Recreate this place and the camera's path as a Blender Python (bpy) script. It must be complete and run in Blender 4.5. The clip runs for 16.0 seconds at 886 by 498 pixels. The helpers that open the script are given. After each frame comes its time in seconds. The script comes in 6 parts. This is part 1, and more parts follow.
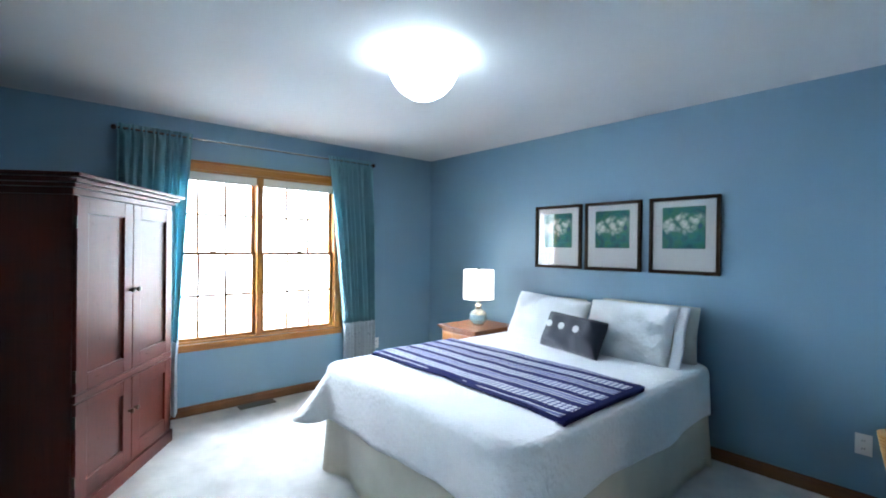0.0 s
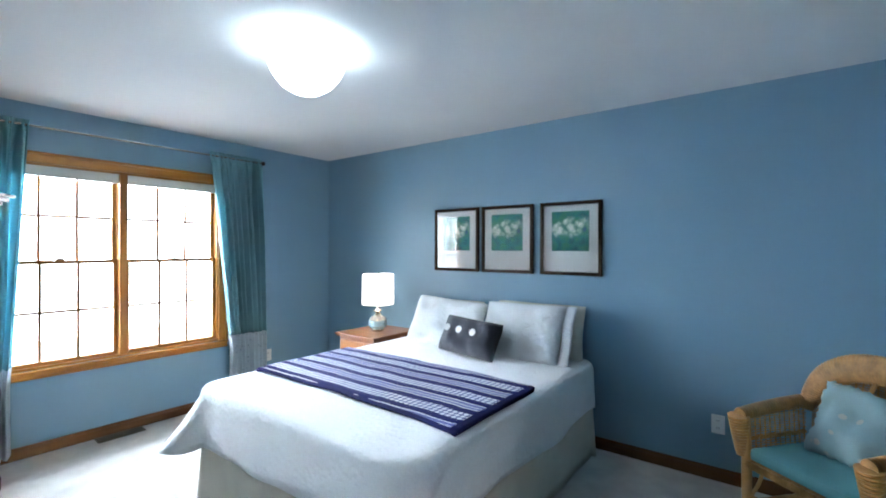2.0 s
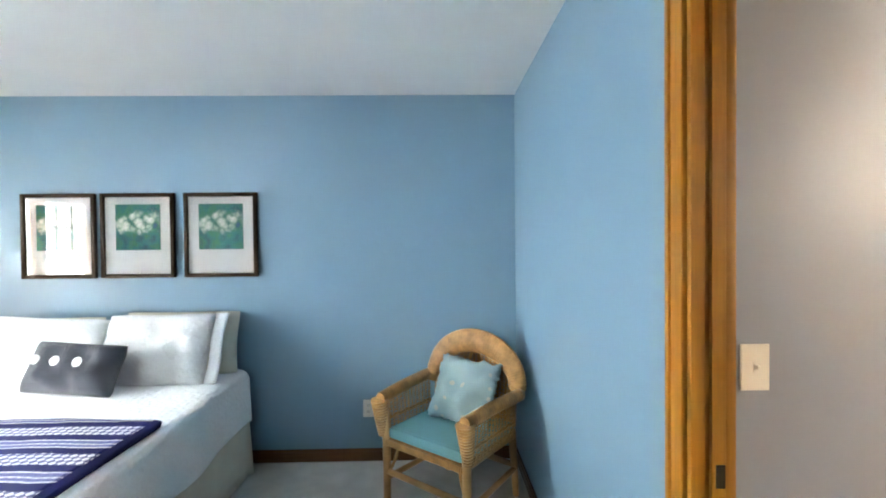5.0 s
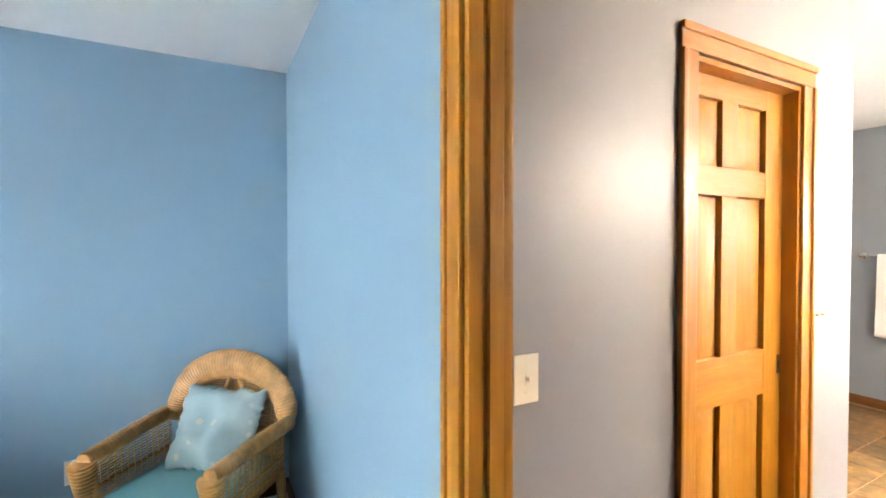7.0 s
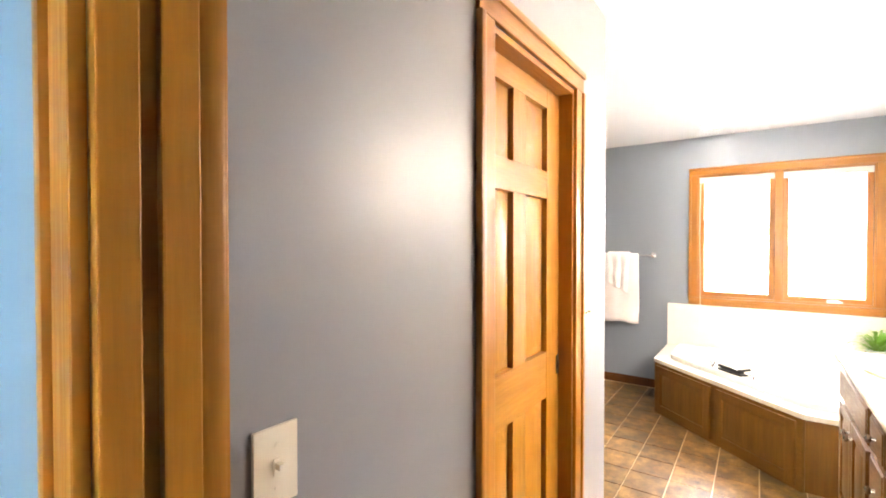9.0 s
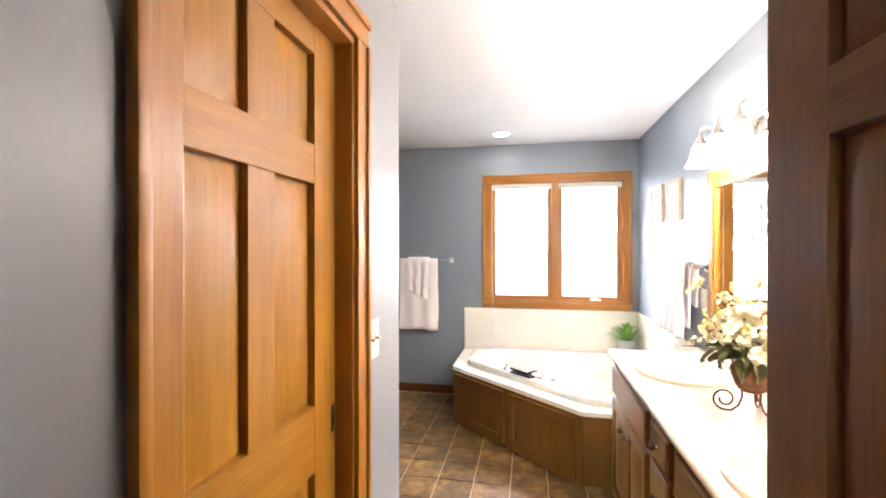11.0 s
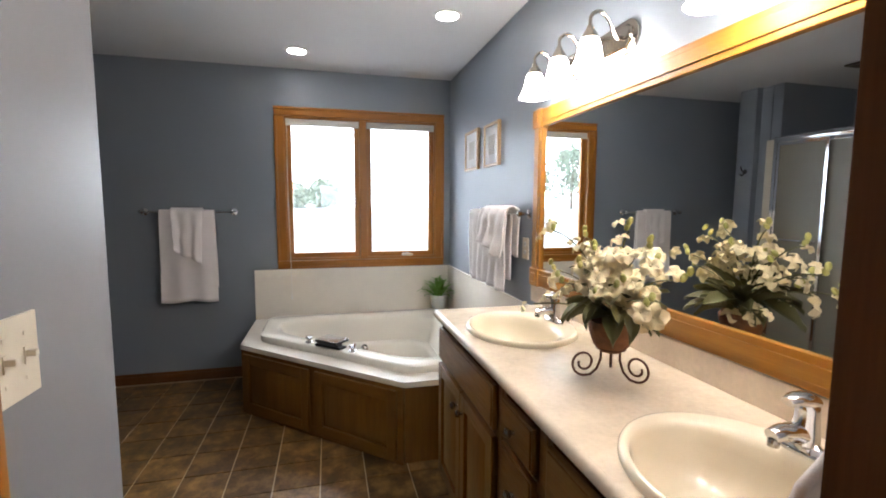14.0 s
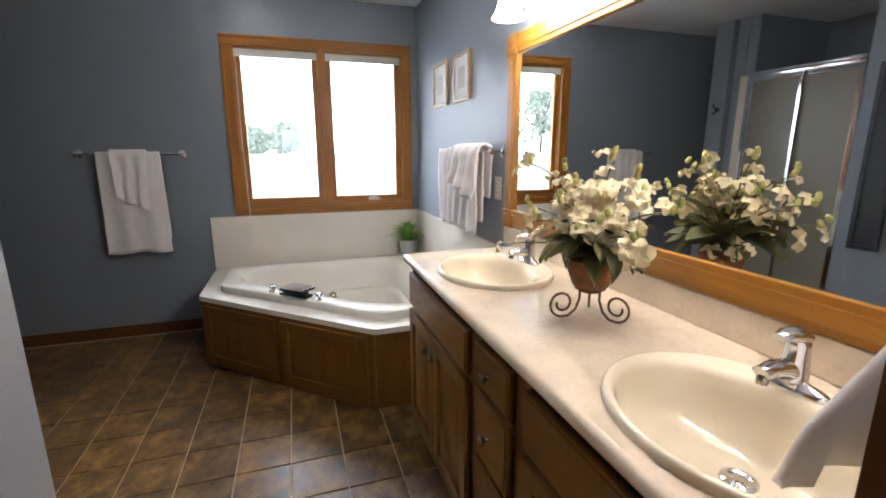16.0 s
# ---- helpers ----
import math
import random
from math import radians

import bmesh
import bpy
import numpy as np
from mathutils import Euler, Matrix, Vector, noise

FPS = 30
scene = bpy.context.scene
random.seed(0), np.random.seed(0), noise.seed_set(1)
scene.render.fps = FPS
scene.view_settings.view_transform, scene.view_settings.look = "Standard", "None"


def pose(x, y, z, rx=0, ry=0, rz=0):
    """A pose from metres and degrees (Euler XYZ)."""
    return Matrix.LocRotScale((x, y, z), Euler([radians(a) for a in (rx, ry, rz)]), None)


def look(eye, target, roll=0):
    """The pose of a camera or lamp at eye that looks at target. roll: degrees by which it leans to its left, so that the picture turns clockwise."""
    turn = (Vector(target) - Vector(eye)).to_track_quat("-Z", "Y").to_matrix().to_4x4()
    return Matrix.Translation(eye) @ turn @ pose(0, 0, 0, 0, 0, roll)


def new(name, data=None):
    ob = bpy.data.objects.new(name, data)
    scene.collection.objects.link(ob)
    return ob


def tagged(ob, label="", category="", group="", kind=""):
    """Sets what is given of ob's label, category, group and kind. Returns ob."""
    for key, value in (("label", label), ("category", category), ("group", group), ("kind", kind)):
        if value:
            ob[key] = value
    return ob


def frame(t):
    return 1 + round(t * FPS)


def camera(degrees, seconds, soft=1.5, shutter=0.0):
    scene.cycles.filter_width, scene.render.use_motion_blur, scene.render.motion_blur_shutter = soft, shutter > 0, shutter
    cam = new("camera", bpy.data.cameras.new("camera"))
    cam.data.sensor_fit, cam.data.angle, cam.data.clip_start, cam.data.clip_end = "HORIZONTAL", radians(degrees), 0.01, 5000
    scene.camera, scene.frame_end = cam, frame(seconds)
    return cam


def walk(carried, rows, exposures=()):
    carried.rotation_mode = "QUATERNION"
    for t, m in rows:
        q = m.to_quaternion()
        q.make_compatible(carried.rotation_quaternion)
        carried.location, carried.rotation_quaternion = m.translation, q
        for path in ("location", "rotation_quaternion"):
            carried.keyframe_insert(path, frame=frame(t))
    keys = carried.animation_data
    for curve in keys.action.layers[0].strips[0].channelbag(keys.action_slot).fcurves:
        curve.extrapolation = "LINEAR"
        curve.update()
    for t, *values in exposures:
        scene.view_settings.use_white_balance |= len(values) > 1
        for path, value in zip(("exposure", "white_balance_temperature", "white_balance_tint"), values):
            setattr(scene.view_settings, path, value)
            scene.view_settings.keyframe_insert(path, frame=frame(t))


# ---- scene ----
cam = camera(89.6, 16.0, soft=1.9)
# seconds, x, y, z, rx, ry, rz
PATH = [
    (0, -0.673, -3.396, 1.417, 89.78, -0.72, 48.93),
    (0.5, -0.702, -3.398, 1.422, 89.84, -0.65, 47.01),
    (1, -0.695, -3.367, 1.430, 89.80, -0.54, 44.42),
    (1.5, -0.679, -3.314, 1.434, 89.90, -0.48, 41.35),
    (2, -0.671, -3.258, 1.442, 89.98, -0.15, 37.37),
    (2.5, -0.645, -3.189, 1.449, 90.02, 0.45, 32.92),
    (3, -0.613, -3.134, 1.455, 90.03, 0.84, 27.72),
    (3.5, -0.583, -3.102, 1.459, 89.88, 0.88, 21.35),
    (4, -0.565, -3.025, 1.472, 89.30, 1.03, 14.54),
    (4.5, -0.563, -3.027, 1.473, 89.17, 0.69, 6.40),
    (5, -0.543, -2.985, 1.464, 89.05, 0.56, -1.12),
    (5.2, -0.536, -2.964, 1.466, 88.82, 0.48, -4.07),
    (7.3, -0.384, -2.667, 1.468, 88.97, -0.20, -32.12),
    (7.5, -0.369, -2.625, 1.467, 88.92, -0.40, -35.18),
    (8, -0.291, -2.549, 1.466, 89.23, -0.42, -41.34),
    (8.5, -0.212, -2.483, 1.464, 89.41, -0.23, -48.01),
    (9, -0.123, -2.455, 1.463, 89.19, 0.02, -54.50),
    (9.5, -0.001, -2.426, 1.455, 89.55, 0.63, -60.88),
    (10, 0.122, -2.408, 1.463, 89.50, 0.80, -66.97),
    (10.2, 0.165, -2.403, 1.468, 89.41, 0.68, -69.38),
    (12.3, 0.665, -2.286, 1.445, 90.17, -0.16, -93.02),
    (12.5, 0.691, -2.290, 1.442, 89.84, -0.09, -95.07),
    (13, 0.773, -2.295, 1.423, 88.58, -0.29, -100.21),
    (13.5, 0.862, -2.302, 1.417, 86.51, -0.38, -102.98),
    (14, 0.941, -2.302, 1.394, 84.44, -0.28, -104.20),
    (14.5, 0.992, -2.309, 1.394, 81.62, -0.21, -105.43),
    (15, 1.018, -2.319, 1.379, 79.40, -0.05, -106.58),
    (15.5, 1.039, -2.320, 1.365, 78.05, 0.08, -107.74),
    (16, 1.051, -2.334, 1.353, 77.64, 0.10, -108.16),
]
EXPOSURES = [(0.0, 0.5, 5950, 10), (2.5, 0.45, 6100, 10), (3.7, 0.85, 6400, 10), (5.0, 1.35, 7050, 12), (7.3, 1.65, 7200, 16), (10.2, 1.1, 6550, 16), (12.3, -0.1, 6150, 14),
             (14.0, -0.82, 6100, 14), (16.0, -0.9, 6000, 14)]
walk(cam, [(t, pose(x, y, z, rx, ry, rz)) for t, x, y, z, rx, ry, rz in PATH], EXPOSURES)

# ---- world and sun: a bright overcast day ----
world = bpy.data.worlds.new("sky")
scene.world = world
world.use_nodes = True
wn = world.node_tree.nodes
sky = wn.new("ShaderNodeTexSky")
sky.sky_type = "NISHITA"
sky.sun_disc = False
sky.sun_elevation = radians(38)
sky.sun_rotation = radians(150)
world.node_tree.links.new(sky.outputs[0], wn["Background"].inputs[0])
wn["Background"].inputs[1].default_value = 0.12
sun_data = bpy.data.lights.new("sun", "SUN")
sun_data.energy, sun_data.angle, sun_data.color = 1.0, radians(14), (1.0, 0.97, 0.92)
sun = new("sun", sun_data)
sun.matrix_world = look((3, -8, 12), (0, 0, 0))

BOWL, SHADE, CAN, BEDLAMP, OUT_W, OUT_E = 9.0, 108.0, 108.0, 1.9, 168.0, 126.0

# ---- materials ----
def nodes_of(name):
    m = bpy.data.materials.new(name)
    m.use_nodes = True
    return m, m.node_tree.nodes, m.node_tree.links, m.node_tree.nodes["Principled BSDF"]


def coords(n, l, stretch):
    tc, mp = n.new("ShaderNodeTexCoord"), n.new("ShaderNodeMapping")
    mp.inputs["Scale"].default_value = stretch
    l.new(tc.outputs["Object"], mp.inputs["Vector"])
    return mp.outputs["Vector"]


def noise_at(n, l, vec, scale, detail=4.0, rough=0.55):
    t = n.new("ShaderNodeTexNoise")
    t.inputs["Scale"].default_value, t.inputs["Detail"].default_value, t.inputs["Roughness"].default_value = scale, detail, rough
    l.new(vec, t.inputs["Vector"])
    return t.outputs["Fac"]


def ramp(n, l, fac, stops, mode="LINEAR"):
    r = n.new("ShaderNodeValToRGB")
    r.color_ramp.interpolation = mode
    els = r.color_ramp.elements
    while len(els) < len(stops):
        els.new(0.5)
    for e, (p, c) in zip(els, stops):
        e.position, e.color = p, (*c, 1)
    l.new(fac, r.inputs[0])
    return r.outputs[0]


def mixed(n, l, a, b, fac, mode="MIX"):
    m = n.new("ShaderNodeMix")
    m.data_type, m.blend_type = "RGBA", mode
    for sock, v in ((m.inputs[6], a), (m.inputs[7], b)):
        if hasattr(v, "is_output"):
            l.new(v, sock)
        else:
            sock.default_value = (*v, 1)
    if hasattr(fac, "is_output"):
        l.new(fac, m.inputs[0])
    else:
        m.inputs[0].default_value = fac
    return m.outputs[2]


def bumped(n, l, bsdf, height, strength, dist=0.01):
    b = n.new("ShaderNodeBump")
    b.inputs["Strength"].default_value, b.inputs["Distance"].default_value = strength, dist
    l.new(height, b.inputs["Height"])
    l.new(b.outputs[0], bsdf.inputs["Normal"])


def dim(c, k):
    return tuple(min(1.0, v * k) for v in c)


def mat(name, col, rough=0.5, metal=0.0, scale=40.0, vary=0.08, bump=0.1, coarse=3.0, spec=0.5, stretch=(1, 1, 1), dist=0.004, sheen=0.0, coat=0.0):
    m, n, l, b = nodes_of(name)
    v = coords(n, l, stretch)
    fine, wide = noise_at(n, l, v, scale, 5), noise_at(n, l, v, coarse, 3)
    c1 = ramp(n, l, wide, [(0.3, dim(col, 1 - vary)), (0.7, dim(col, 1 + vary))])
    c2 = ramp(n, l, fine, [(0.3, (1 - vary,) * 3), (0.7, (1.0,) * 3)])
    l.new(mixed(n, l, c1, c2, 0.7, "MULTIPLY"), b.inputs["Base Color"])
    r = ramp(n, l, wide, [(0.3, (rough * 0.9,) * 3), (0.7, (min(1, rough * 1.1),) * 3)])
    l.new(r, b.inputs["Roughness"])
    b.inputs["Metallic"].default_value = metal
    b.inputs["Specular IOR Level"].default_value = spec
    b.inputs["Sheen Weight"].default_value = sheen
    b.inputs["Coat Weight"].default_value = coat
    if bump:
        bumped(n, l, b, fine, bump, dist)
    return m


def wood(name, dark, light, axis, rough=0.35, coat=0.25, grain=1.0, spec=0.3):
    m, n, l, b = nodes_of(name)
    st = [22 * grain, 22 * grain, 22 * grain]
    st["xyz".index(axis)] = 1.3
    v = coords(n, l, st)
    g = noise_at(n, l, v, 1.6, 7, 0.65)
    f = noise_at(n, l, v, 7.0, 4, 0.6)
    w = noise_at(n, l, coords(n, l, (1, 1, 1)), 2.2, 2)
    c = ramp(n, l, g, [(0.28, dark), (0.52, tuple((a + d) / 2 for a, d in zip(dark, light))), (0.72, light)])
    c = mixed(n, l, c, ramp(n, l, f, [(0.35, (0.76, 0.72, 0.68)), (0.6, (1, 1, 1))]), 0.32, "MULTIPLY")
    c = mixed(n, l, c, ramp(n, l, w, [(0.3, (0.85, 0.83, 0.8)), (0.7, (1, 1, 1))]), 0.8, "MULTIPLY")
    l.new(c, b.inputs["Base Color"])
    l.new(ramp(n, l, f, [(0.3, (rough * 1.25,) * 3), (0.7, (rough * 0.85,) * 3)]), b.inputs["Roughness"])
    b.inputs["Coat Weight"].default_value = coat
    b.inputs["Coat Roughness"].default_value = 0.2
    b.inputs["Specular IOR Level"].default_value = spec
    bumped(n, l, b, f, 0.12, 0.002)
    return m


def glow(name, col, strength, base=(0.9, 0.9, 0.88)):
    m, n, l, b = nodes_of(name)
    b.inputs["Base Color"].default_value = (*base, 1)
    b.inputs["Roughness"].default_value = 0.35
    b.inputs["Emission Color"].default_value = (*col, 1)
    b.inputs["Emission Strength"].default_value = strength
    return m


def glassy(name, tint=(1, 1, 1), rough=0.0, clear=1.0):
    m, n, l, b = nodes_of(name)
    b.inputs["Base Color"].default_value = (*tint, 1)
    b.inputs["Roughness"].default_value = rough
    b.inputs["Transmission Weight"].default_value = clear
    b.inputs["IOR"].default_value = 1.45
    return m


BLUE = mat("blue wall paint", (0.150, 0.258, 0.345), 0.42, scale=260, vary=0.03, bump=0.10, coarse=1.2, dist=0.002)
GREY = mat("grey wall paint", (0.200, 0.226, 0.258), 0.42, scale=260, vary=0.03, bump=0.08, coarse=1.2, dist=0.002)
PASSAGE = mat("warm grey wall paint", (0.203, 0.200, 0.206), 0.40, scale=260, vary=0.03, bump=0.08, coarse=1.2, dist=0.002)
CEIL = mat("ceiling paint", (0.66, 0.67, 0.68), 0.8, scale=160, vary=0.03, bump=0.25, coarse=1.5, dist=0.003)
CARPET = mat("cut pile carpet", (0.68, 0.66, 0.63), 0.95, scale=420, vary=0.16, bump=0.9, coarse=5, dist=0.008, sheen=0.3, spec=0.2)
OAK = {a: wood("oak trim " + a, (0.245, 0.092, 0.009), (0.36, 0.142, 0.015), a, 0.36, 0.08) for a in "xyz"}
# door oak again, with the passage's shade put into its colour
SHADED_OAK = {a: wood("shade-darkened oak door " + a, (0.070, 0.028, 0.010), (0.105, 0.043, 0.015), a, 0.5, 0.0, spec=0.04) for a in "xyz"}
WALNUT = {a: wood("dark walnut " + a, (0.020, 0.010, 0.004), (0.030, 0.015, 0.006), a, 0.55, 0.0, spec=0.08) for a in "xyz"}
SKIRTING = {a: wood("brown-stained oak " + a, (0.090, 0.032, 0.006), (0.16, 0.058, 0.011), a, 0.42, 0.0) for a in "xyz"}
DOOR_OAK = {a: wood("oak door " + a, (0.255, 0.105, 0.007), (0.36, 0.158, 0.014), a, 0.42, 0.05) for a in "xyz"}
CAB = {a: wood("oak cabinet " + a, (0.112, 0.044, 0.0065), (0.170, 0.072, 0.0105), a, 0.38, 0.03, spec=0.18) for a in "xyz"}
MAHOG = {a: wood("mahogany " + a, (0.050, 0.0065, 0.0033), (0.072, 0.0105, 0.0045), a, 0.32, 0.0, 1.6, 0.28) for a in "xyz"}
HONEY = {a: wood("honey pine " + a, (0.26, 0.095, 0.025), (0.50, 0.20, 0.06), a, 0.35, 0.3) for a in "xyz"}
ASH = {a: wood("pale ash " + a, (0.42, 0.28, 0.15), (0.58, 0.41, 0.24), a, 0.4, 0.1) for a in "xyz"}
PINE = {a: wood("red-brown pine " + a, (0.15, 0.050, 0.014), (0.28, 0.10, 0.028), a, 0.35, 0.3) for a in "xyz"}
CHROME = mat("chrome", (0.78, 0.78, 0.80), 0.09, 1.0, vary=0.02, bump=0)
NICKEL = mat("brushed nickel", (0.40, 0.36, 0.31), 0.20, 1.0, vary=0.04, bump=0.03, scale=120)
BRONZE = mat("dark bronze", (0.06, 0.045, 0.035), 0.35, 0.9, vary=0.1, bump=0.05)
RUST = mat("rusty wrought wire", (0.13, 0.045, 0.022), 0.55, 0.5, vary=0.3, bump=0.3, scale=120)
BLACK = mat("black enamel", (0.012, 0.012, 0.014), 0.35, vary=0.1, bump=0.02)
IVORY = mat("ivory plastic", (0.70, 0.62, 0.48), 0.35, vary=0.03, bump=0.0)
WHITEP = mat("white plastic", (0.72, 0.72, 0.70), 0.4, vary=0.03, bump=0.0)
LAM = mat("laminate counter", (0.69, 0.57, 0.42), 0.23, vary=0.13, scale=70, bump=0.02, coarse=7)
BISQUE = mat("bisque china", (0.82, 0.72, 0.54), 0.10, vary=0.02, bump=0.0, spec=0.6)
TUBW = mat("almond acrylic", (0.82, 0.78, 0.69), 0.14, vary=0.02, bump=0.0)
MARBLE = mat("cultured marble", (0.80, 0.75, 0.65), 0.25, vary=0.05, scale=12, bump=0.01, coarse=2)
TERRY = mat("white terry cloth", (0.90, 0.85, 0.83), 0.95, vary=0.05, scale=330, bump=0.35, dist=0.003, sheen=0.4, spec=0.1)
LINEN = mat("cream linen", (0.66, 0.63, 0.54), 0.92, vary=0.07, scale=240, bump=0.3, coarse=5, spec=0.15)
KNIT = mat("charcoal knit", (0.040, 0.042, 0.058), 0.95, vary=0.25, scale=190, bump=1.0, dist=0.006, sheen=0.3, spec=0.15)
NAVY = mat("navy knit", (0.016, 0.018, 0.085), 0.95, vary=0.25, scale=190, bump=0.9, dist=0.005, sheen=0.0, spec=0.1)
def sheer(m, col, share):
    """Let part of the light through a cloth."""
    n, l = m.node_tree.nodes, m.node_tree.links
    b, out = n["Principled BSDF"], n["Material Output"]
    t, mx = n.new("ShaderNodeBsdfTranslucent"), n.new("ShaderNodeMixShader")
    t.inputs["Color"].default_value = (*col, 1)
    mx.inputs[0].default_value = share
    l.new(b.outputs[0], mx.inputs[1])
    l.new(t.outputs[0], mx.inputs[2])
    l.new(mx.outputs[0], out.inputs["Surface"])
    return m


TEAL = mat("teal curtain cloth", (0.15, 0.30, 0.345), 0.8, vary=0.08, scale=300, bump=0.2, coarse=4, sheen=0.2, spec=0.2)
SEATBLUE = mat("aqua seat cloth", (0.12, 0.29, 0.32), 0.9, vary=0.10, scale=260, bump=0.4, spec=0.15)
WICKER = mat("honey rattan", (0.40, 0.195, 0.058), 0.42, vary=0.28, scale=60, bump=0.3, coarse=18)
RATTAN = mat("peeled rattan cane", (0.44, 0.235, 0.085), 0.36, vary=0.2, scale=30, bump=0.15, coarse=7)
PETAL = mat("ivory silk petal", (0.84, 0.73, 0.47), 0.7, vary=0.08, scale=35, bump=0.1, coarse=9)
BUD = mat("green bud", (0.42, 0.40, 0.12), 0.6, vary=0.15)
LEAF = mat("dusty green leaf", (0.12, 0.115, 0.035), 0.55, vary=0.3, scale=30, bump=0.1, coarse=10)
GRASSY = mat("fresh green blade", (0.20, 0.40, 0.06), 0.5, vary=0.25, scale=30, bump=0.05, coarse=10)
MOSS = mat("brown moss pot", (0.21, 0.090, 0.034), 0.85, vary=0.4, scale=60, bump=0.9, coarse=12, dist=0.01)
CERAMIC = mat("pale grey ceramic", (0.60, 0.62, 0.63), 0.3, vary=0.03, bump=0)
TILEW = mat("shower surround", (0.62, 0.58, 0.48), 0.25, vary=0.03, bump=0)
VENT = mat("bronze vent metal", (0.11, 0.09, 0.07), 0.45, 0.7, vary=0.1, bump=0)
BLIND = mat("pleated blind", (0.62, 0.60, 0.55), 0.8, vary=0.05, bump=0.1)
GLASS = glassy("window glass")
LAMPGLASS = glassy("aqua lamp glass", (0.78, 0.92, 0.94), 0.10, 0.85)
BULB = glow("frosted ceiling bowl", (0.80, 0.935, 1.0), BOWL)
BOWLBULB = glow("ceiling bulb", (0.82, 0.94, 1.0), 60.0)
VANSHADE = glow("lit bell shade", (1.0, 0.91, 0.79), SHADE)
CANLITE = glow("recessed lamp", (1.0, 0.93, 0.85), CAN)
LAMPSHADE = glow("lit drum shade", (1.0, 0.90, 0.78), BEDLAMP, (0.85, 0.82, 0.76))


def mirror_mat():
    m, n, l, b = nodes_of("silvered mirror")
    b.inputs["Base Color"].default_value = (0.86, 0.88, 0.88, 1)
    b.inputs["Metallic"].default_value, b.inputs["Roughness"].default_value = 1.0, 0.01
    return m


def shower_glass():
    m, n, l, b = nodes_of("obscure shower glass")
    f = noise_at(n, l, coords(n, l, (1, 1, 1)), 120, 3)
    b.inputs["Base Color"].default_value = (0.34, 0.32, 0.25, 1)
    b.inputs["Roughness"].default_value = 0.25
    b.inputs["Transmission Weight"].default_value = 0.45
    bumped(n, l, b, f, 0.3, 0.003)
    return m


def runner_mat():
    m, n, l, b = nodes_of("striped woven runner")
    tc, sep = n.new("ShaderNodeTexCoord"), n.new("ShaderNodeSeparateXYZ")
    l.new(tc.outputs["Object"], sep.inputs[0])
    mul = n.new("ShaderNodeMath")
    mul.operation = "MULTIPLY_ADD"
    mul.inputs[1].default_value, mul.inputs[2].default_value = 1 / 0.25, 40.1
    wav = n.new("ShaderNodeMath")
    wav.operation = "MULTIPLY_ADD"
    wav.inputs[1].default_value = 0.05
    l.new(noise_at(n, l, coords(n, l, (1, 0.3, 1)), 4.0, 2), wav.inputs[0])
    l.new(sep.outputs["Y"], wav.inputs[2])
    l.new(wav.outputs[0], mul.inputs[0])
    fr = n.new("ShaderNodeMath")
    fr.operation = "FRACT"
    l.new(mul.outputs[0], fr.inputs[0])
    navy, pale, mid = (0.012, 0.015, 0.095), (0.74, 0.74, 0.77), (0.16, 0.17, 0.34)
    bands = ramp(n, l, fr.outputs[0], [(0.0, navy), (0.19, pale), (0.23, mid), (0.30, pale), (0.34, mid), (0.43, pale), (0.47, navy), (0.66, pale)], "CONSTANT")
    def waves(axis, period):
        k = n.new("ShaderNodeMath")
        k.operation = "MULTIPLY"
        k.inputs[1].default_value = 2 * math.pi / period
        l.new(sep.outputs[axis], k.inputs[0])
        c_ = n.new("ShaderNodeMath")
        c_.operation = "COSINE"
        l.new(k.outputs[0], c_.inputs[0])
        return c_.outputs[0]
    ck = n.new("ShaderNodeMath")
    ck.operation = "MULTIPLY_ADD"
    ck.inputs[1].default_value = 1.0
    l.new(waves("X", 0.032), ck.inputs[0])
    l.new(waves("Y", 0.028), ck.inputs[2])
    sp = ramp(n, l, ck.outputs[0], [(0.0, (0.06, 0.07, 0.24)), (0.12, (1, 1, 1))])
    mask = ramp(n, l, fr.outputs[0], [(0.0, (0, 0, 0)), (0.19, (0.25,) * 3), (0.23, (0.2,) * 3), (0.30, (0.4,) * 3), (0.34, (0.2,) * 3), (0.43, (0.25,) * 3), (0.47, (0, 0, 0)), (0.66, (0.85,) * 3)], "CONSTANT")
    wv = noise_at(n, l, coords(n, l, (1, 1, 1)), 260, 3)
    c = mixed(n, l, bands, mixed(n, l, bands, sp, 1.0, "MULTIPLY"), mask)
    c = mixed(n, l, c, ramp(n, l, wv, [(0.3, (0.7,) * 3), (0.7, (1,) * 3)]), 0.6, "MULTIPLY")
    l.new(c, b.inputs["Base Color"])
    b.inputs["Roughness"].default_value = 0.95
    b.inputs["Specular IOR Level"].default_value = 0.15
    bumped(n, l, b, wv, 0.6, 0.004)
    return m


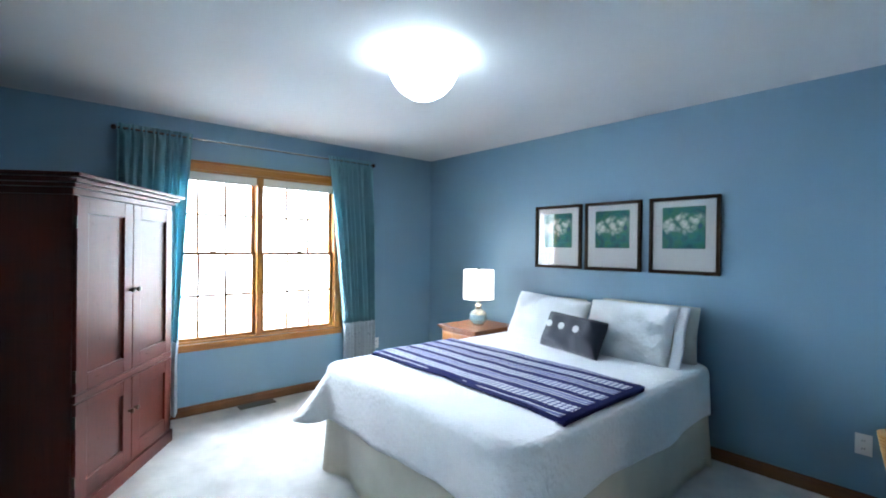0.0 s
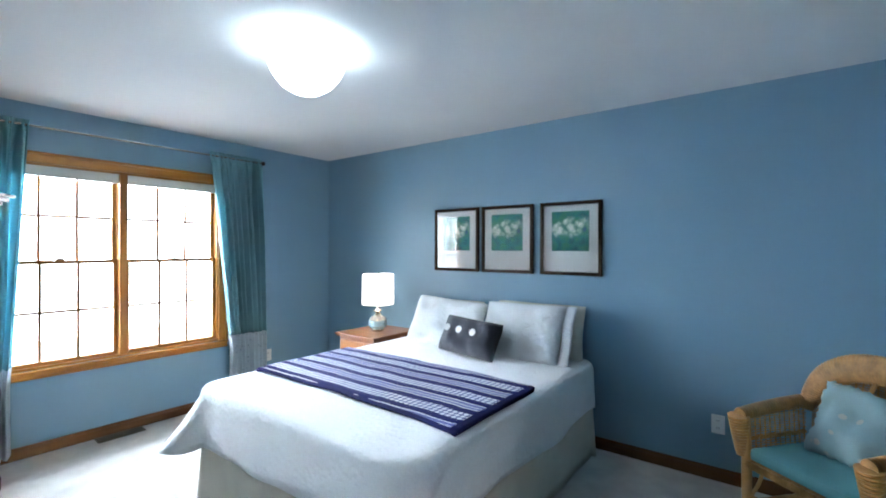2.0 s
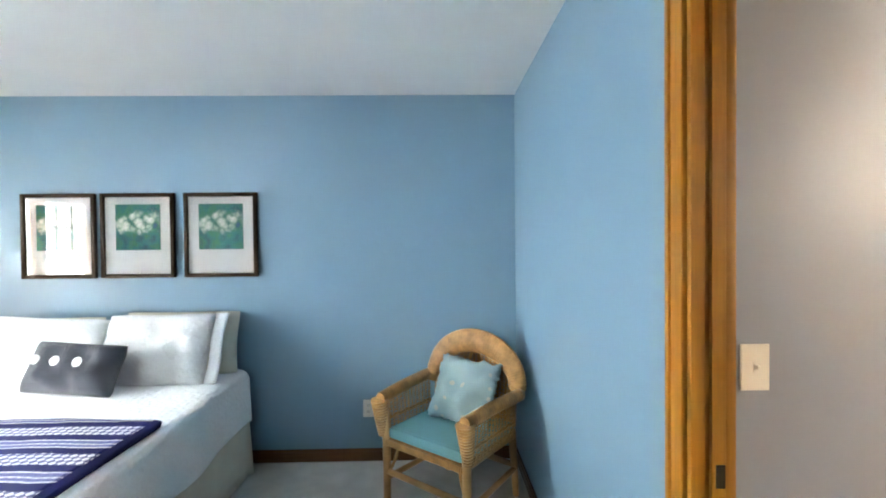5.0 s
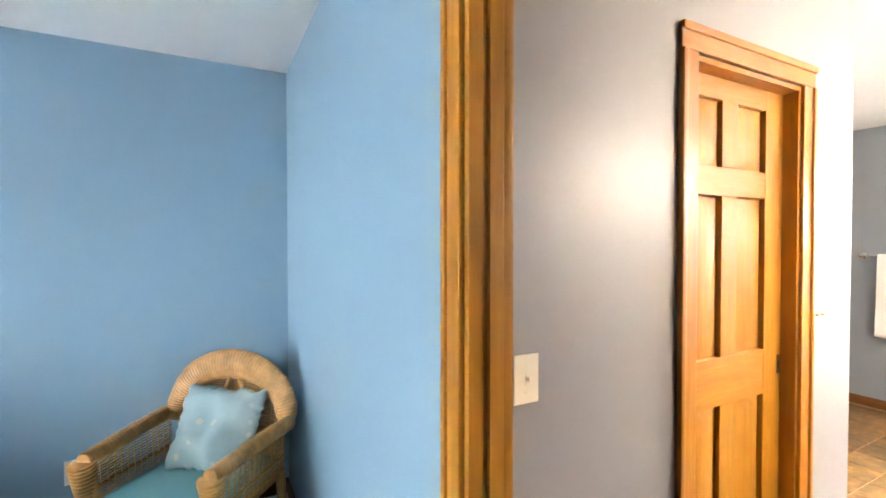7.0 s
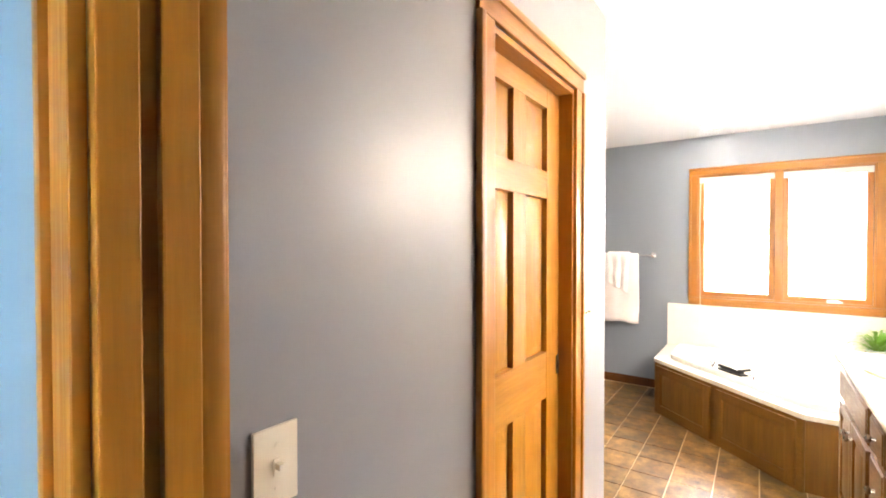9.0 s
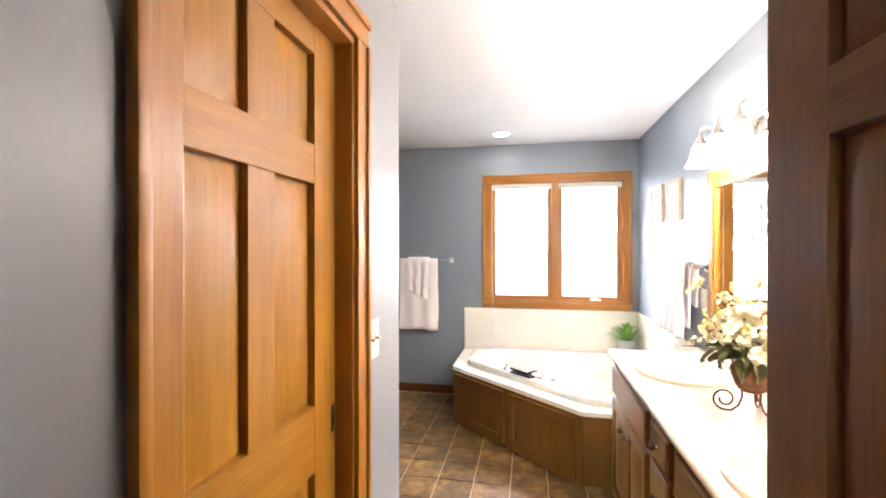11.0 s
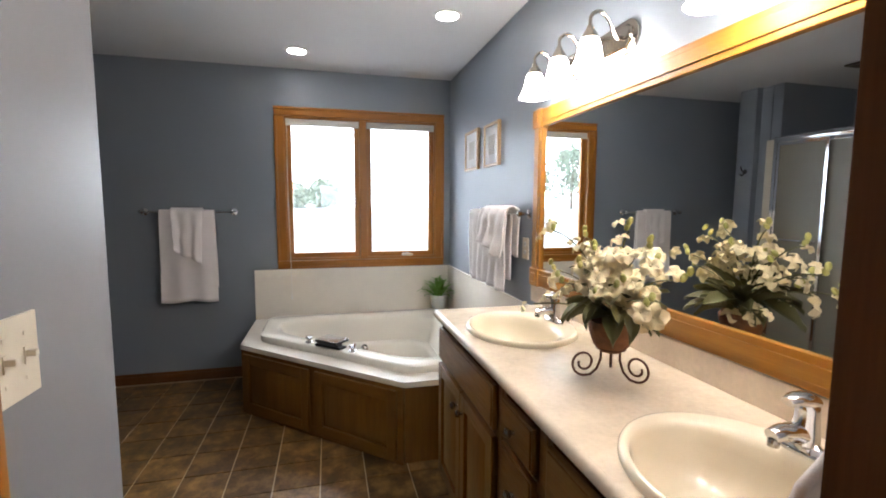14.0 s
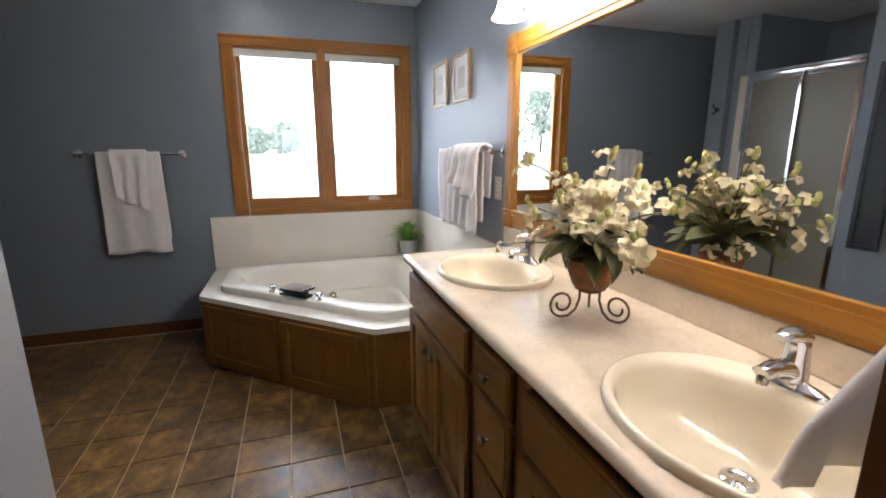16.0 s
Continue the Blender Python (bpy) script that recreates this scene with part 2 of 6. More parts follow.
def quilt_mat():
    """White matelasse: puffed diamonds over a fine woven grain."""
    m, n, l, b = nodes_of("white matelasse cotton")
    v = coords(n, l, (1, 1, 1))
    vo = n.new("ShaderNodeTexVoronoi")
    vo.feature = "SMOOTH_F1"
    vo.inputs["Scale"].default_value = 38
    l.new(v, vo.inputs["Vector"])
    fine, wide = noise_at(n, l, v, 130, 4), noise_at(n, l, v, 5, 3)
    hgt = mixed(n, l, ramp(n, l, vo.outputs["Distance"], [(0.05, (1, 1, 1)), (0.55, (0, 0, 0))]), fine, 0.35)
    c = ramp(n, l, wide, [(0.3, (0.84, 0.85, 0.86)), (0.7, (0.89, 0.90, 0.91))])
    l.new(mixed(n, l, c, ramp(n, l, fine, [(0.3, (0.90,) * 3), (0.65, (1,) * 3)]), 0.7, "MULTIPLY"), b.inputs["Base Color"])
    b.inputs["Roughness"].default_value = 0.9
    b.inputs["Sheen Weight"].default_value = 0.2
    b.inputs["Specular IOR Level"].default_value = 0.2
    bumped(n, l, b, hgt, 0.6, 0.008)
    return m


def art_mat():
    """A flower print: dark green ground, a pale cluster of blooms in the upper half."""
    m, n, l, b = nodes_of("flower print")
    v = coords(n, l, (1, 1, 1))
    a, c = noise_at(n, l, v, 14, 5), noise_at(n, l, v, 26, 3)
    ground = ramp(n, l, a, [(0.3, (0.006, 0.050, 0.075)), (0.48, (0.010, 0.17, 0.165)), (0.60, (0.035, 0.20, 0.10)), (0.72, (0.02, 0.09, 0.21))])
    tc, mp = n.new("ShaderNodeTexCoord"), n.new("ShaderNodeMapping")
    mp.inputs["Location"].default_value = (0, 0, -0.35)
    mp.inputs["Scale"].default_value = (5.2, 0.0, 12.0)
    l.new(tc.outputs["Object"], mp.inputs["Vector"])
    ln = n.new("ShaderNodeVectorMath")
    ln.operation = "LENGTH"
    l.new(mp.outputs[0], ln.inputs[0])
    half = n.new("ShaderNodeMath")
    half.operation = "MULTIPLY"
    half.inputs[1].default_value = 0.45
    l.new(ln.outputs["Value"], half.inputs[0])
    ad = n.new("ShaderNodeMath")
    ad.operation = "MULTIPLY_ADD"
    ad.inputs[1].default_value = 0.9
    l.new(a, ad.inputs[0])
    l.new(half.outputs[0], ad.inputs[2])
    blob = ramp(n, l, ad.outputs[0], [(0.72, (1, 1, 1)), (0.86, (0, 0, 0))])
    bl = n.new("ShaderNodeTexVoronoi")
    bl.inputs["Scale"].default_value = 24
    wob = n.new("ShaderNodeVectorMath")
    wob.operation = "MULTIPLY_ADD"
    wob.inputs[1].default_value = (0.03, 0.03, 0.03)
    l.new(c, wob.inputs[0])
    l.new(v, wob.inputs[2])
    l.new(wob.outputs[0], bl.inputs["Vector"])
    petals = ramp(n, l, bl.outputs["Distance"], [(0.25, (0.78, 0.80, 0.74)), (0.52, (0.45, 0.56, 0.46)), (0.78, (0.02, 0.16, 0.12))])
    l.new(mixed(n, l, ground, petals, blob), b.inputs["Base Color"])
    b.inputs["Roughness"].default_value = 0.6
    return m


def tile_mat():
    m, n, l, b = nodes_of("slate-look floor tile")
    v = coords(n, l, (1, 1, 1))
    oi = n.new("ShaderNodeObjectInfo")
    tc = n.new("ShaderNodeTexCoord")
    off = n.new("ShaderNodeVectorMath")
    off.operation = "MULTIPLY_ADD"
    off.inputs[1].default_value = (37, 53, 11)
    l.new(oi.outputs["Random"], off.inputs[0])
    l.new(tc.outputs["Object"], off.inputs[2])
    a, c = noise_at(n, l, off.outputs[0], 9, 6, 0.65), noise_at(n, l, off.outputs[0], 60, 4)
    col = ramp(n, l, a, [(0.36, (0.050, 0.026, 0.008)), (0.5, (0.130, 0.070, 0.023)), (0.63, (0.26, 0.152, 0.056))])
    col = mixed(n, l, col, ramp(n, l, oi.outputs["Random"], [(0.0, (0.72, 0.70, 0.70)), (1.0, (1.15, 1.1, 1.0))]), 0.9, "MULTIPLY")
    col = mixed(n, l, col, ramp(n, l, c, [(0.3, (0.75,) * 3), (0.65, (1,) * 3)]), 0.6, "MULTIPLY")
    l.new(col, b.inputs["Base Color"])
    l.new(ramp(n, l, a, [(0.3, (0.30,) * 3), (0.7, (0.44,) * 3)]), b.inputs["Roughness"])
    b.inputs["Specular IOR Level"].default_value = 0.35
    bumped(n, l, b, c, 0.10, 0.002)
    return m


def dotted_cloth(name, ground, dots, scale=26):
    m, n, l, b = nodes_of(name)
    v = coords(n, l, (1, 1, 1))
    vo = n.new("ShaderNodeTexVoronoi")
    vo.inputs["Scale"].default_value = scale
    l.new(v, vo.inputs["Vector"])
    c = ramp(n, l, vo.outputs["Distance"], [(0.16, dots), (0.24, ground)])
    w = noise_at(n, l, v, 240, 3)
    l.new(mixed(n, l, c, ramp(n, l, w, [(0.3, (0.85,) * 3), (0.7, (1,) * 3)]), 0.7, "MULTIPLY"), b.inputs["Base Color"])
    b.inputs["Roughness"].default_value = 0.85
    bumped(n, l, b, w, 0.25, 0.003)
    return m


SPREAD = quilt_mat()
MIRROR, SHOWER, RUNNER, ART, TILE = mirror_mat(), shower_glass(), runner_mat(), art_mat(), tile_mat()
BORDER = sheer(dotted_cloth("white dotted curtain border", (0.62, 0.68, 0.72), (0.16, 0.26, 0.34)), (0.66, 0.72, 0.76), 0.4)
sheer(TEAL, (0.25, 0.52, 0.60), 0.35)
FLORAL = dotted_cloth("pale aqua floral cloth", (0.27, 0.39, 0.41), (0.47, 0.45, 0.38), 13)
MATBOARD = mat("white mat board", (0.80, 0.80, 0.79), 0.8, vary=0.02, scale=200, bump=0.03)
PICGLASS = glassy("picture glass")
GROUT = mat("tan grout", (0.50, 0.40, 0.28), 0.85, vary=0.1, scale=150, bump=0.3)
SNOW = mat("pale frosty lawn", (0.62, 0.66, 0.66), 0.9, vary=0.06, scale=3, bump=0.2, coarse=0.3)
CANOPY = mat("hazy tree foliage", (0.17, 0.19, 0.145), 0.7, vary=0.3, scale=4, bump=0.0, coarse=1)
BARK = mat("bark", (0.10, 0.075, 0.055), 0.9, vary=0.3, scale=20, bump=0.6)


# ---- mesh helpers ----
def quad_box(bm, x0, x1, y0, y1, z0, z1, bev=0.0, m=None):
    vs = [bm.verts.new((x, y, z)) for x in (x0, x1) for y in (y0, y1) for z in (z0, z1)]
    fs = [bm.faces.new([vs[i] for i in f]) for f in ((0, 1, 3, 2), (4, 6, 7, 5), (0, 4, 5, 1), (2, 3, 7, 6), (0, 2, 6, 4), (1, 5, 7, 3))]
    out = list(vs)
    if bev:
        es = list({e for f in fs for e in f.edges})
        r = bmesh.ops.bevel(bm, geom=es, offset=bev, segments=2, profile=0.6, affect="EDGES")
        out = list({v for v in r["verts"]} | {v for v in vs if v.is_valid})
    if m is not None:
        bmesh.ops.transform(bm, matrix=m, verts=out)
    return bm


def boxes(*specs, bev=0.0):
    bm = bmesh.new()
    for s in specs:
        quad_box(bm, *s, bev=bev)
    return bm


def lathe(bm, profile, seg=24, at=(0, 0, 0), squash=1.0):
    rings = []
    for r, z in profile:
        if r < 1e-5:
            rings.append([bm.verts.new((at[0], at[1], at[2] + z))])
        else:
            rings.append([bm.verts.new((at[0] + r * math.cos(k * 2 * math.pi / seg), at[1] + squash * r * math.sin(k * 2 * math.pi / seg), at[2] + z)) for k in range(seg)])
    for a, b in zip(rings, rings[1:]):
        for k in range(seg):
            j = (k + 1) % seg
            if len(a) == 1 and len(b) > 1:
                bm.faces.new((a[0], b[j], b[k]))
            elif len(b) == 1 and len(a) > 1:
                bm.faces.new((a[k], a[j], b[0]))
            elif len(a) > 1:
                bm.faces.new((a[k], a[j], b[j], b[k]))
    return bm


def tube(bm, pts, r, seg=8, closed=False):
    pts = [Vector(p) for p in pts]
    n, rings, up = len(pts), [], Vector((0, 0, 1))
    for i, p in enumerate(pts):
        a = pts[(i - 1) % n] if closed or i else p
        b = pts[(i + 1) % n] if closed or i < n - 1 else p
        d = (b - a).normalized()
        u = up - d * up.dot(d)
        if u.length < 0.15:
            u = Vector((1, 0, 0)) - d * d.x
        u.normalize()
        w, up = d.cross(u), u
        rr = r[i] if isinstance(r, (list, tuple)) else r
        rings.append([bm.verts.new(p + rr * (math.cos(k * 2 * math.pi / seg) * u + math.sin(k * 2 * math.pi / seg) * w)) for k in range(seg)])
    pairs = list(zip(rings, rings[1:])) + ([(rings[-1], rings[0])] if closed else [])
    for a, b in pairs:
        for k in range(seg):
            j = (k + 1) % seg
            bm.faces.new((a[k], a[j], b[j], b[k]))
    if not closed:
        bm.faces.new(rings[0][::-1])
        bm.faces.new(rings[-1])
    return bm


def sheet(bm, nu, nv, f, wrap=False):
    vs = [[bm.verts.new(f(i / nu, j / nv)) for j in range(nv + 1)] for i in range(nu if wrap else nu + 1)]
    for i in range(nu):
        a, b = vs[i], vs[(i + 1) % len(vs)]
        for j in range(nv):
            bm.faces.new((a[j], b[j], b[j + 1], a[j + 1]))
    return bm


def arc(n, f):
    return [f(i / (n - 1)) for i in range(n)]


def mesh_of(name, bm, material, sharp=40):
    bmesh.ops.recalc_face_normals(bm, faces=bm.faces)
    for f in bm.faces:
        f.smooth = True
    for e in bm.edges:
        if len(e.link_faces) == 2:
            a = e.calc_face_angle(0)
            p, q = (f.calc_area() for f in e.link_faces)
            if a > radians(sharp) or (a > 0.2 and max(p, q) > 8 * min(p, q)):
                e.smooth = False
    me = bpy.data.meshes.new(name)
    bm.to_mesh(me)
    bm.free()
    me.materials.append(material)
    return me


def part(name, bm, material, parent, label="", m=None, sharp=40):
    ob = new(name, bm if isinstance(bm, bpy.types.Mesh) else mesh_of(name, bm, material, sharp))
    ob.parent = parent
    if m is not None:
        ob.matrix_basis = m
    return tagged(ob, label)


def thing(name, label, category, m=None, group="", kind=""):
    ob = new(name)
    ob.empty_display_size = 0.1
    ob.matrix_basis = m or Matrix()
    return tagged(ob, label, category, group, kind)


def solo(name, bm, material, label, category, m=None, group="", kind=""):
    ob = new(name, mesh_of(name, bm, material))
    ob.matrix_basis = m or Matrix()
    return tagged(ob, label, category, group, kind)


def thick(ob, t):
    md = ob.modifiers.new("thickness", "SOLIDIFY")
    md.thickness, md.offset = t, 0
    return ob


def cushion(w, h, t, n=18, pinch=0.10, seed=0, wrinkle=0.006, ruffle=0.0):
    """A stuffed cushion, upright in the xz plane, centred, with pulled corners."""
    bm = bmesh.new()
    for side in (1, -1):
        def f(u, v):
            a, b = 2 * u - 1, 2 * v - 1
            x, z = a * w / 2 * (1 - pinch * (1 - b * b)), b * h / 2 * (1 - pinch * (1 - a * a))
            x, z = x * (1 - 0.035 * (a * b) ** 4), z * (1 - 0.06 * (a * b) ** 4)
            edge = max(abs(a), abs(b)) ** 12 * ruffle
            x += edge * noise.noise(Vector((z * 45, x * 20, seed)))
            z += edge * noise.noise(Vector((x * 45, z * 20, seed + 5)))
            d = (max(0, 1 - a ** 4) * max(0, 1 - b ** 4)) ** 0.58
            wr = wrinkle * noise.noise(Vector((x * 9 + seed, z * 9, side))) * d
            return (x, side * (t / 2 * d) + side * wr, z)
        sheet(bm, n, n, f)
    bmesh.ops.remove_doubles(bm, verts=bm.verts, dist=0.0008)
    return bm

# ---- the large structure ----
H1, H2 = 2.44, 2.465
XW, XE, YM, YP, XP = -4.806, 4.77, -3.333, -1.885, 1.925


def setting(name, bm, material, label, category):
    return tagged(new(name, mesh_of(name, bm, material)), label, category, kind="structure")


# bedroom
setting("floor_bedroom", boxes((-4.95, 0.06, -4.45, 0.14, -0.12, 0.0)), CARPET, "pale beige cut-pile carpet in the bedroom", "floor")
setting("ceiling_bedroom", boxes((-4.95, 0.054, -4.45, 0.14, H1, H1 + 0.12)), CEIL, "white painted bedroom ceiling", "ceiling")
WY0, WY1, WZ0, WZ1 = -2.745, -1.245, 0.592, 2.035
setting("wall_west", boxes((XW - 0.14, XW, -4.45, WY0, 0, H1), (XW - 0.14, XW, WY1, 0.14, 0, H1),
                           (XW - 0.14, XW, WY0, WY1, 0, WZ0), (XW - 0.14, XW, WY0, WY1, WZ1, H1)), BLUE, "slate-blue painted wall with a window", "wall")
setting("wall_north", boxes((XW, 0.0, 0.0, 0.14, 0, H1)), BLUE, "slate-blue painted wall behind the bed", "wall")
setting("wall_south", boxes((XW, 0.054, -4.45, -4.31, 0, H1)), BLUE, "slate-blue painted bedroom wall", "wall")
DY0, DY1, DZ = -2.70, -2.04, 2.035
setting("wall_east", boxes((0.0, 0.054, DY1, 0.14, 0, H1), (0.0, 0.054, -4.31, DY0, 0, H1), (0.0, 0.054, DY0, DY1, DZ, H1)), BLUE,
        "slate-blue painted wall with a doorway to the bathroom", "wall")

# bathroom
setting("floor_bathroom", boxes((0.06, 4.9, -3.45, 0.45, -0.12, -0.006)), GROUT, "slate-look tiled bathroom floor with tan joints", "floor")
setting("ceiling_bathroom", boxes((0.058, 4.9, -3.45, 0.45, H2, H2 + 0.12)), CEIL, "white painted bathroom ceiling", "ceiling")
setting("wall_bath_west", boxes((0.058, 0.092, DY1, YP, 0, H2), (0.058, 0.092, YM, DY0, 0, H2), (0.058, 0.092, DY0, DY1, DZ, H2)), PASSAGE,
        "grey painted wall round the bathroom doorway", "wall")
PX0, PX1 = 0.885, 1.515
setting("wall_passage_north", boxes((0.058, PX0, YP, YP + 0.12, 0, H2), (PX1, XP, YP, YP + 0.12, 0, H2), (PX0, PX1, YP, YP + 0.12, 2.035, H2)), PASSAGE,
        "satin grey painted passage wall with a closet door", "wall")
setting("wall_closet", boxes((XP - 0.12, XP, YP + 0.12, -0.6, 0, H2)), PASSAGE, "grey painted bathroom wall", "wall")
setting("wall_shower_side", boxes((XP - 0.12, 3.2, -0.6, -0.48, 0, H2), (4.25, 4.42, -0.6, -0.48, 0, H2), (4.15, 4.25, -0.535, -0.48, 0, H2)), GREY,
        "grey-blue painted wall round the shower", "wall")
setting("wall_nook", boxes((4.30, 4.42, -0.48, 0.33, 0, H2), (4.30, XE, 0.33, 0.45, 0, H2)), GREY, "grey painted nook wall", "wall")
setting("shower_walls", boxes((3.15, 3.2, -0.48, 0.3, 0, 1.98), (4.06, 4.15, -0.570, 0.3, 0, 1.98), (3.15, 4.11, 0.3, 0.35, 0, 1.98),
                              (3.2, 4.06, -0.6, 0.3, 0.0, 0.09)), TILEW, "almond shower surround and sill", "wall")
setting("wall_shower_upper", boxes((3.15, 3.2, -0.48, 0.3, 1.98, H2), (4.06, 4.15, -0.53, 0.3, 1.98, H2), (3.15, 4.11, 0.3, 0.35, 1.98, H2)), GREY, "grey painted wall above the shower surround", "wall")
EY0, EY1, EZ0, EZ1 = -3.205, -1.955, 0.94, 2.10
setting("wall_bath_east", boxes((XE, XE + 0.14, -3.45, EY0, 0, H2), (XE, XE + 0.14, EY1, 0.45, 0, H2), (XE, XE + 0.14, EY0, EY1, 0, EZ0), (XE, XE + 0.14, EY0, EY1, EZ1, H2)), GREY,
        "grey-blue painted wall with a window over the tub", "wall")
setting("wall_bath_south", boxes((1.17, XE, YM - 0.12, YM, 0, H2)), GREY, "grey-blue painted wall behind the vanity", "wall")
setting("wall_passage_south", boxes((0.092, 1.285, -2.98, -2.862, 0, H2), (1.17, 1.285, YM, -2.98, 0, H2)), PASSAGE,
        "grey painted passage wall in shade", "wall")


def baseboard(name, runs, mats=SKIRTING):
    root = tagged(new(name), "brown-stained oak baseboard along the wall", "baseboard", kind="structure")
    for x0, x1, y0, y1 in runs:
        ax = "x" if x1 - x0 > y1 - y0 else "y"
        bm = boxes((x0, x1, y0, y1, 0, 0.062), bev=0.002)
        if ax == "x":
            quad_box(bm, x0, x1, y0 + 0.003, y1 - 0.003, 0.0615, 0.084, bev=0.004)
        else:
            quad_box(bm, x0 + 0.003, x1 - 0.003, y0, y1, 0.0615, 0.084, bev=0.004)
        part("board", bm, mats[ax], root)
    return root


baseboard("baseboard_bedroom", [(XW, 0, -0.015, 0), (XW, XW + 0.015, -4.31, -0.016), (-0.015, 0, DY1 + 0.056, -0.016), (-0.015, 0, -4.31, DY0 - 0.056)])
baseboard("baseboard_bathroom", [(XE - 0.015, XE, -1.70, 0.3), (0.11, PX0 - 0.075, YP - 0.014, YP), (PX1 + 0.085, XP, YP - 0.014, YP), (XP, XP + 0.014, YP, -0.6),
                                 (XP + 0.016, 3.16, -0.614, -0.6)])


# doorway between bedroom and bathroom, with the pocket-door slot in its jambs
door = tagged(new("door_1"), "oak-cased doorway with a pocket-door slot in the jamb", "doorway", kind="structure")
for s, y in ((1, DY1), (-1, DY0)):
    part("jamb", boxes((-0.004, 0.026, min(y, y - s * 0.018), max(y, y - s * 0.018), 0, DZ), bev=0.002), OAK["z"], door)
    part("jamb", boxes((0.0405, 0.072, min(y, y - s * 0.018), max(y, y - s * 0.018), 0, DZ), bev=0.002), OAK["z"], door)
    part("jamb_bead", boxes((0.0725, 0.096, min(y, y - s * 0.015), max(y, y - s * 0.015), 0, DZ), bev=0.004), OAK["z"], door)
    part("slot", boxes((0.0265, 0.040, min(y, y + s * 0.03) - s * 0.010, max(y, y + s * 0.03) - s * 0.010, 0, DZ)), OAK["z"], door, "recessed pocket slot")
    for x0, x1, xb0, xb1, reveal in ((-0.017, -0.0045, -0.024, -0.0045, -0.006), (0.0965, 0.109, 0.0965, 0.115, 0.004)):
        c0, c1 = sorted((y + s * reveal, y + s * 0.052))
        bm = boxes((x0, x1, c0, c1, 0, DZ + 0.05), bev=0.003)
        e0, e1 = sorted((y + s * (reveal + 0.012), y + s * (reveal + 0.020)))
        quad_box(bm, min(x0, x1 - 0.010) if x0 < 0 else x0, x1 - 0.010 if x0 < 0 else x1 + 0.003, e0, e1, 0, DZ + 0.05, bev=0.002)
        b0, b1 = sorted((y + s * 0.038, y + s * 0.054))
        quad_box(bm, xb0, xb1, b0, b1, 0, DZ + 0.05, bev=0.004)
        part("casing", bm, OAK["z"], door)
for x0, x1 in ((-0.022, -0.0045), (0.0965, 0.113)):
    part("head_casing", boxes((x0, x1, DY0 - 0.054, DY1 + 0.054, DZ + 0.051, DZ + 0.112), bev=0.004), OAK["y"], door)
part("head_jamb", boxes((-0.004, 0.096, DY0 + 0.018, DY1 - 0.018, DZ - 0.018, DZ), bev=0.002), OAK["y"], door)
part("strike_plate", boxes((0.048, 0.068, DY1 - 0.0210, DY1 - 0.0185, 0.935, 0.985), bev=0.001), BRONZE, door, "dark bronze strike plate")


def panel_door(width, height, thickness, mats, rows, stile=0.105, mid=0.085):
    """A six-panel door leaf: stiles, rails and raised panels; front at y = 0 facing -y, standing on z = 0."""
    out = []
    cols = [(stile, width / 2 - mid / 2), (width / 2 + mid / 2, width - stile)]
    for x0, x1 in ((0, stile), (width - stile, width)):
        out.append(("stile", boxes((x0, x1, 0, thickness, 0, height), bev=0.002), mats["z"]))
    zs = [0.0] + [v for r in rows for v in r] + [height]
    for a, b in zip(zs[0::2], zs[1::2]):
        out.append(("rail", boxes((stile, width - stile, 0.0004, thickness - 0.0004, a, b), bev=0.002), mats["x"]))
    for a, b in rows:
        out.append(("mullion", boxes((width / 2 - mid / 2, width / 2 + mid / 2, 0.0006, thickness - 0.0006, a, b), bev=0.002), mats["z"]))
        for x0, x1 in cols:
            bm = boxes((x0, x1, 0.019, thickness - 0.006, a, b))
            g, k = 0.006, 0.040
            v = [bm.verts.new(p) for p in ((x0 + g, 0.0185, a + g), (x1 - g, 0.0185, a + g), (x1 - g, 0.0185, b - g), (x0 + g, 0.0185, b - g),
                                           (x0 + k, 0.005, a + k), (x1 - k, 0.005, a + k), (x1 - k, 0.005, b - k), (x0 + k, 0.005, b - k))]
            for i in range(4):
                j = (i + 1) % 4
                bm.faces.new((v[i], v[j], v[4 + j], v[4 + i]))
            bm.faces.new(v[4:])
            out.append(("panel", bm, mats["z"]))
    return out


